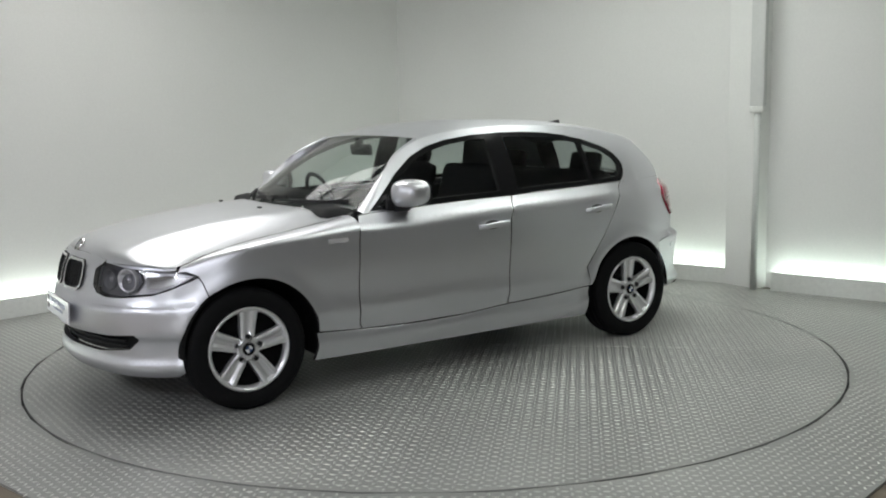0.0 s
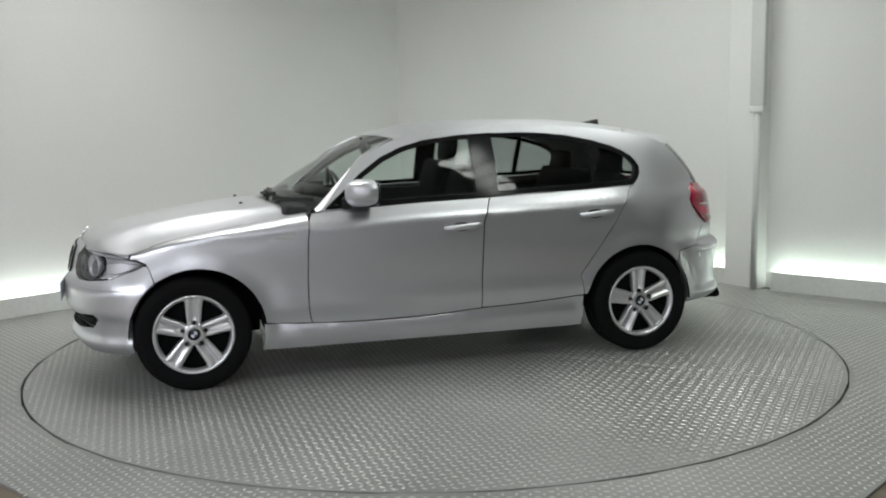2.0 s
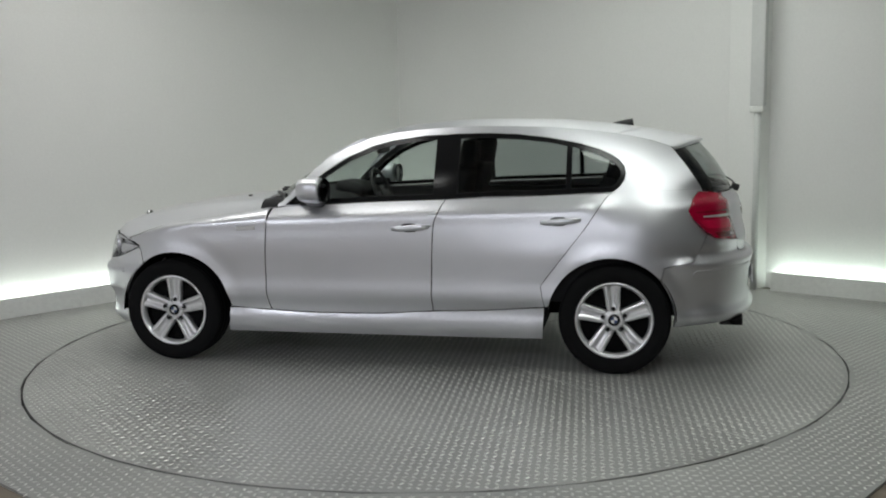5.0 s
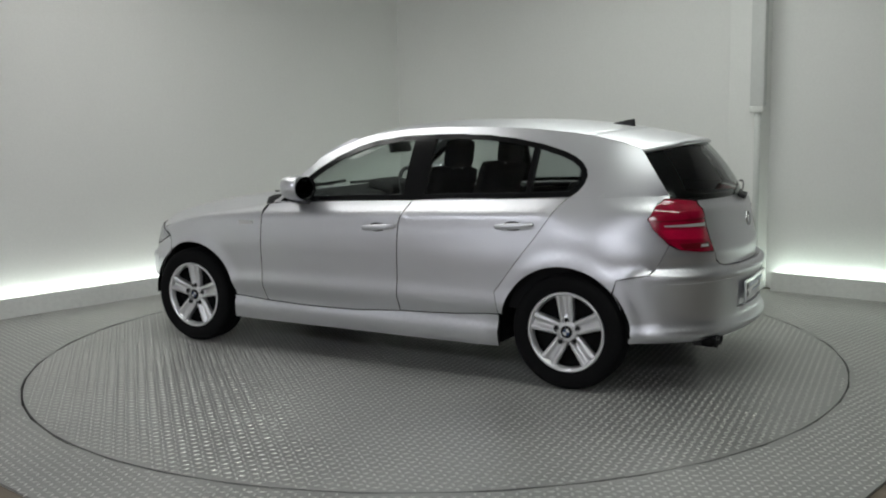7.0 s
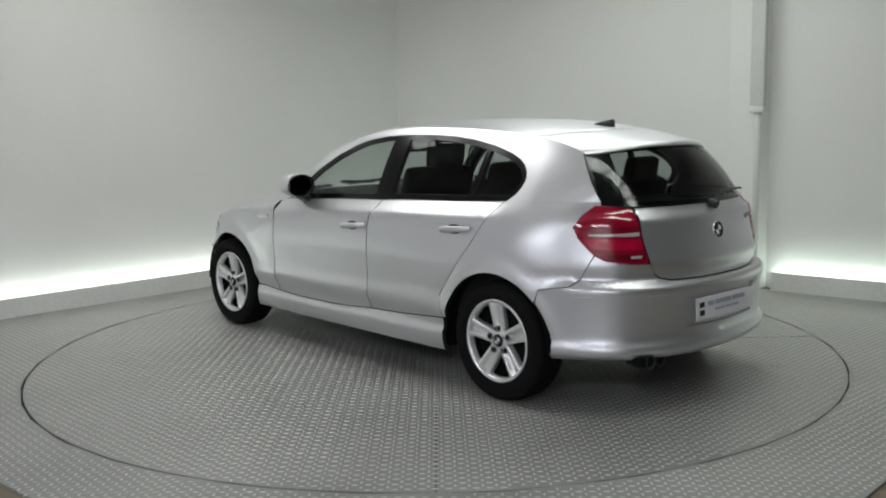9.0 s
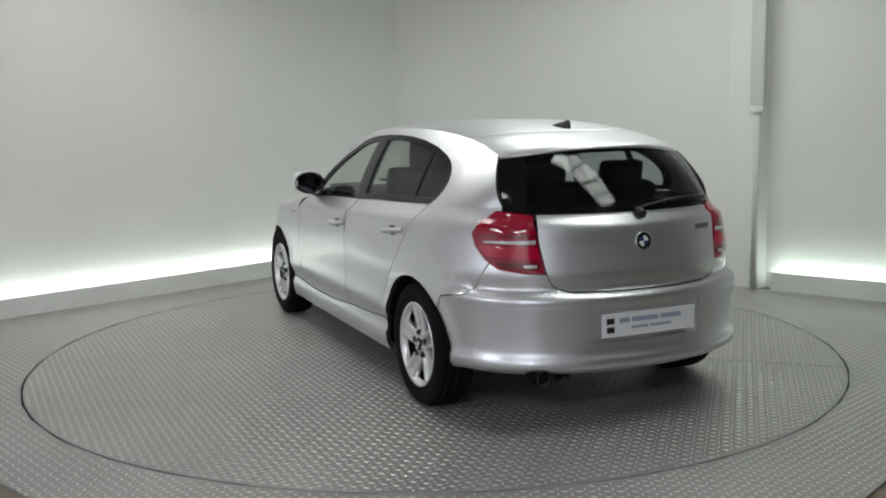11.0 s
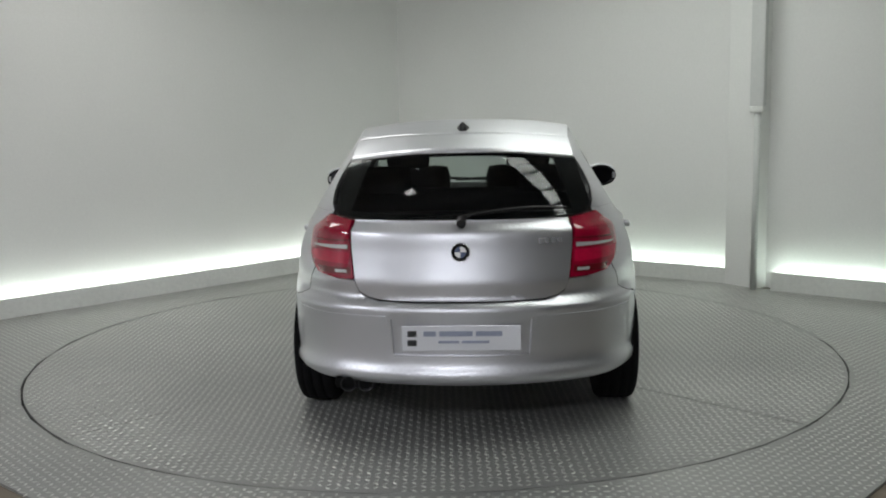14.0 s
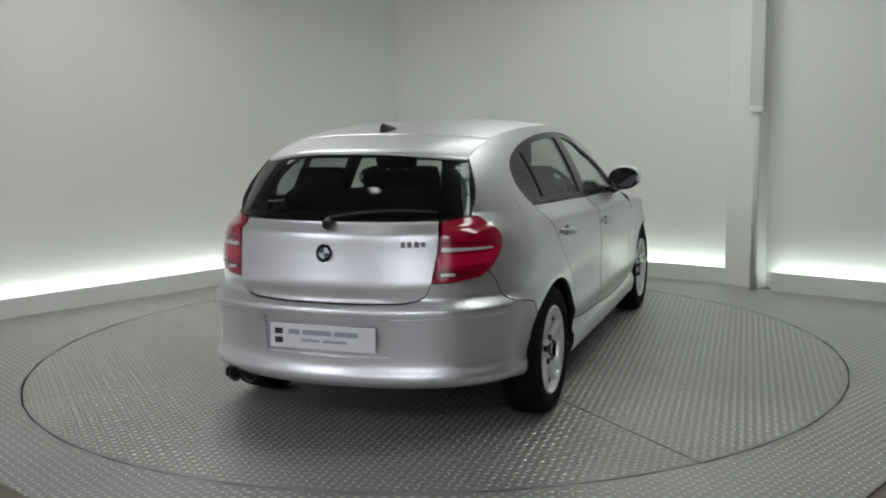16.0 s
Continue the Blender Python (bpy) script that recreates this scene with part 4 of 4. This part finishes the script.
# ---- the car: outside details ----
def mirror(s):
    bm = bmesh.new()
    bmesh.ops.create_uvsphere(bm, u_segments=28, v_segments=18, radius=1)
    for v in bm.verts:
        x, y, z = v.co
        x, y, z = (math.copysign(abs(q) ** .72, q) for q in (x, y, z))
        k = 1 - .25 * y * s
        v.co = (max(x, -.42) * .098 + .02 * (1 - abs(y)) + .03 * -y * s * .4, y * .100, z * .074 * (k if z < 0 else 1))
    for f in bm.faces:
        f.smooth = True
    bm.transform(pose(.375, s * .888, 1.047))
    body = keep("door_mirror", bm, M_SILVER, car, "silver door mirror with a black foot")
    rim = lathe([(.001, .0), (.86, .0), (.97, .10), (1.02, .35), (.99, .36)], 28)
    rim.transform(pose(.329, s * .888, 1.045) @ Matrix.Diagonal((1, 1, 1, 1)) @ Matrix.Rotation(radians(90), 4, "Z") @ Matrix.Diagonal((.097, .045, .070, 1)))
    keep("mirror_rim", rim, M_GLOSS, body)
    g = lathe([(.001, .02), (.80, .0)], 28)
    g.transform(pose(.3262, s * .888, 1.045) @ Matrix.Rotation(radians(90), 4, "Z") @ Matrix.Diagonal((.097, .045, .070, 1)))
    keep("darkened_mirror_glass", g, M_MIRROR, body)
    foot = box((.10, .12, .035), (.40, s * .83, .972), .014, (s * 26, 0, 0))
    box((.13, .02, .07), (.43, s * .80, .985), .008, bm=foot)
    part("mirror_foot", foot, M_BLACK, body)


def handle(x, z, s):
    rows = []
    for k in range(17):
        t = k / 16 * 2 - 1
        out = .034 * (1 - abs(t) ** 5) + .002
        hgt = .017 * (1 - .35 * t * t)
        c = lower(at_x(x + t * .112), z + .008 * t * -1, -out, s)
        rows.append([c + Vector((0, s * .009 * math.cos(b), hgt * math.sin(b))) for b in [2 * math.pi * j / 12 for j in range(13)]])
    keep("door_handle", patch(rows), M_SILVER, car, "body-coloured pull handle")
    # dark oval laid on the door skin, painted shade of the silver recess
    cup = []
    for k in range(9):
        t = k / 8 * 2 - 1
        cup.append([lower(at_x(x + .01 + t * .058), z - .002 + .026 * math.sqrt(max(0, 1 - t * t)) * q, -.0015, s) for q in np.linspace(-1, 1, 7)])
    keep("handle_shade", patch(cup), M_DISC, car)


for s in (1, -1):
    mirror(s)
    handle(-.185, .832, s)
    handle(-1.035, .868, s)
    # side indicator on the fender
    loop = on_u([(.765, .812), (.88, .808), (.883, .832), (.768, .836)])
    keep("side_indicator", skin(loop, lambda u, z, d, k: lower(u, z, d - .004, k), s, gap=0, depth=.006, du=.02, dv=.01), M_WHITE_LENS, car, "small pale side indicator")
    part("washer_jet", box((.02, .03, .010), (1.02, s * .30, .972), .004), M_BLACK, car)
    # front wipers lying at the foot of the windscreen
    for y0, y1 in ((.30, .66), (-.12, .22)):
        a = Vector(SCREEN_B(y0 * s / .715)).lerp(Vector(SCREEN_T(y0 * s / .715)), .04) + Vector((.012, 0, .018))
        b = Vector(SCREEN_B(y1 * s / .715)).lerp(Vector(SCREEN_T(y1 * s / .715)), .09) + Vector((.012, 0, .018))
        d = b - a
        bm = box((d.length, .014, .02))
        bm.transform(Matrix.Translation((a + b) / 2) @ d.to_track_quat("X", "Z").to_matrix().to_4x4())
        part("front_wiper", bm, M_BLACK, car)

# shark-fin aerial
bm = bmesh.new()
rows = []
for k in range(12):
    t = k / 11
    w, h = .034 * (1 - .25 * t) * (math.sin(math.pi * min(.86, .10 + t)) ** .4), .044 * t ** .8
    x = -1.295 - .125 * t
    z0 = ROOF_Z(x) - .006
    rows.append([(x, w * math.cos(b), z0 + (.006 + h) * max(0, math.sin(b)) ** .6) for b in np.linspace(0, math.pi, 9)])
rows.append([(-1.428, 0, ROOF_Z(-1.43))] * 9)
keep("aerial", patch(rows), M_BLACK, car, "black shark-fin roof aerial")


def rear_point(y, z, out):
    s = 1 if y >= 0 else -1
    return lower(at_rear(abs(y)), z, -out, s)


# rear wiper
piv = Vector((-2.045, -.005, .995))
bm = cyl(.021, .045, tuple(piv), (0, 70, 0), 18)
wip = part("rear_wiper", bm, M_BLACK, car, "black rear wiper lying across the glass")
pts = []
for k in range(11):
    e = -.02 - .70 * k / 10
    q = Vector(REAR_B(e)).lerp(Vector(REAR_T(e)), .02 + .085 * math.sin(math.pi * min(1, k / 10 * .88)))
    pts.append(q + Vector((-.028, 0, .016)))
rows = [[p + Vector((-.004 * math.cos(b), 0, .006 * math.sin(b))) for b in [2 * math.pi * j / 8 for j in range(9)]] for p in pts]
keep("wiper_arm", patch(rows), M_BLACK, wip)

# round badges as plain quartered discs
def badge(at, way, r):
    turn = Vector(way).normalized().to_track_quat("Y", "Z").to_matrix().to_4x4()
    m = Matrix.Translation(at) @ turn
    b = lathe([(r, -.004), (r, .004), (r * .95, .006), (r * .9, .004), (.001, .004)], 36)
    b.transform(m)
    disc = keep("badge", b, M_GLOSS, car, "round badge in black, blue and white")
    ring_b = lathe([(r * 1.03, -.004), (r * 1.03, .005), (r * .97, .0062), (r * .95, .004)], 36)
    ring_b.transform(m)
    keep("badge_rim", ring_b, M_CHROME, disc)
    for k in range(4):
        bm = bmesh.new()
        pp = [(0, 0)] + [(r * .62 * math.cos(radians(90 * k + q)), r * .62 * math.sin(radians(90 * k + q))) for q in range(0, 91, 15)]
        bm.faces.new([bm.verts.new((p[0], .0052, p[1])) for p in pp])
        bm.transform(m)
        keep("badge_quarter", bm, M_WHITE if k % 2 else M_BLUE, disc)


badge(rear_point(0, .865, .003), (-1, 0, .14), .041)
badge((1.925, 0, .815), (.8, 0, .62), .038)

# model lettering on the tailgate, too small to read
for k in range(4):
    a = rear_point(-.375 - .030 * k, .905, .002)
    part("model_mark", box((.005, .020, .026 if k < 3 else .022), tuple(a), .002), M_CLEARGREY, car)


def plate(front):
    x, s = (2.058, 1) if front else (-2.128, -1)
    z = .495
    m = pose(x, 0, z, 0, -4 * s if front else 3, 0)
    b = box((.008, .52, .111), (0, 0, 0), .003)
    b.transform(m)
    ob = part("number_plate", b, M_PLATEW, car, "white number plate with plain bars")

    def bar(y, zz, w, h, mat, name="print_bar"):
        q = box((.003, w, h), (s * .0045, y * s, zz), 0)
        q.transform(m)
        part(name, q, mat, ob)

    bar(-.215, .020, .040, .026, M_FRAME, "emblem_bar")
    bar(-.215, -.020, .040, .026, M_FRAME, "emblem_bar")
    x0 = -.165
    for w in (.055, .145, .115):
        bar(x0 + w / 2, .020, w, .022, M_BLUEBAR)
        x0 += w + .014
    x0 = -.10
    for w in (.09, .12):
        bar(x0 + w / 2, -.016, w, .012, M_BLUEBAR)
        x0 += w + .012


plate(True)
plate(False)

# exhaust tail pipes
for y in (.515, .435):
    bm = lathe([(.033, -.12), (.034, .0), (.036, .004), (.030, .004), (.028, -.06), (.001, -.06)], 24)
    bm.transform(pose(-2.044, y, .268, 0, 0, 90))
    keep("exhaust_pipe", bm, M_BLACK, car, "dark steel exhaust tail pipe")
bm = box((.07, .21, .055), (-2.008, .475, .270), .024)
part("exhaust_surround", bm, M_UNDER, car)


def motions():
    times = [i * 1.0 for i in range(17)]
    walk(table, [(t, pose(0, 0, 0, 0, 0, turning(t))) for t in times])
    shift = pose(0.182, -0.230, 0)
    walk(car, [(t, pose(0, 0, 0, 0, 0, turning(t)) @ shift) for t in times])


motions()
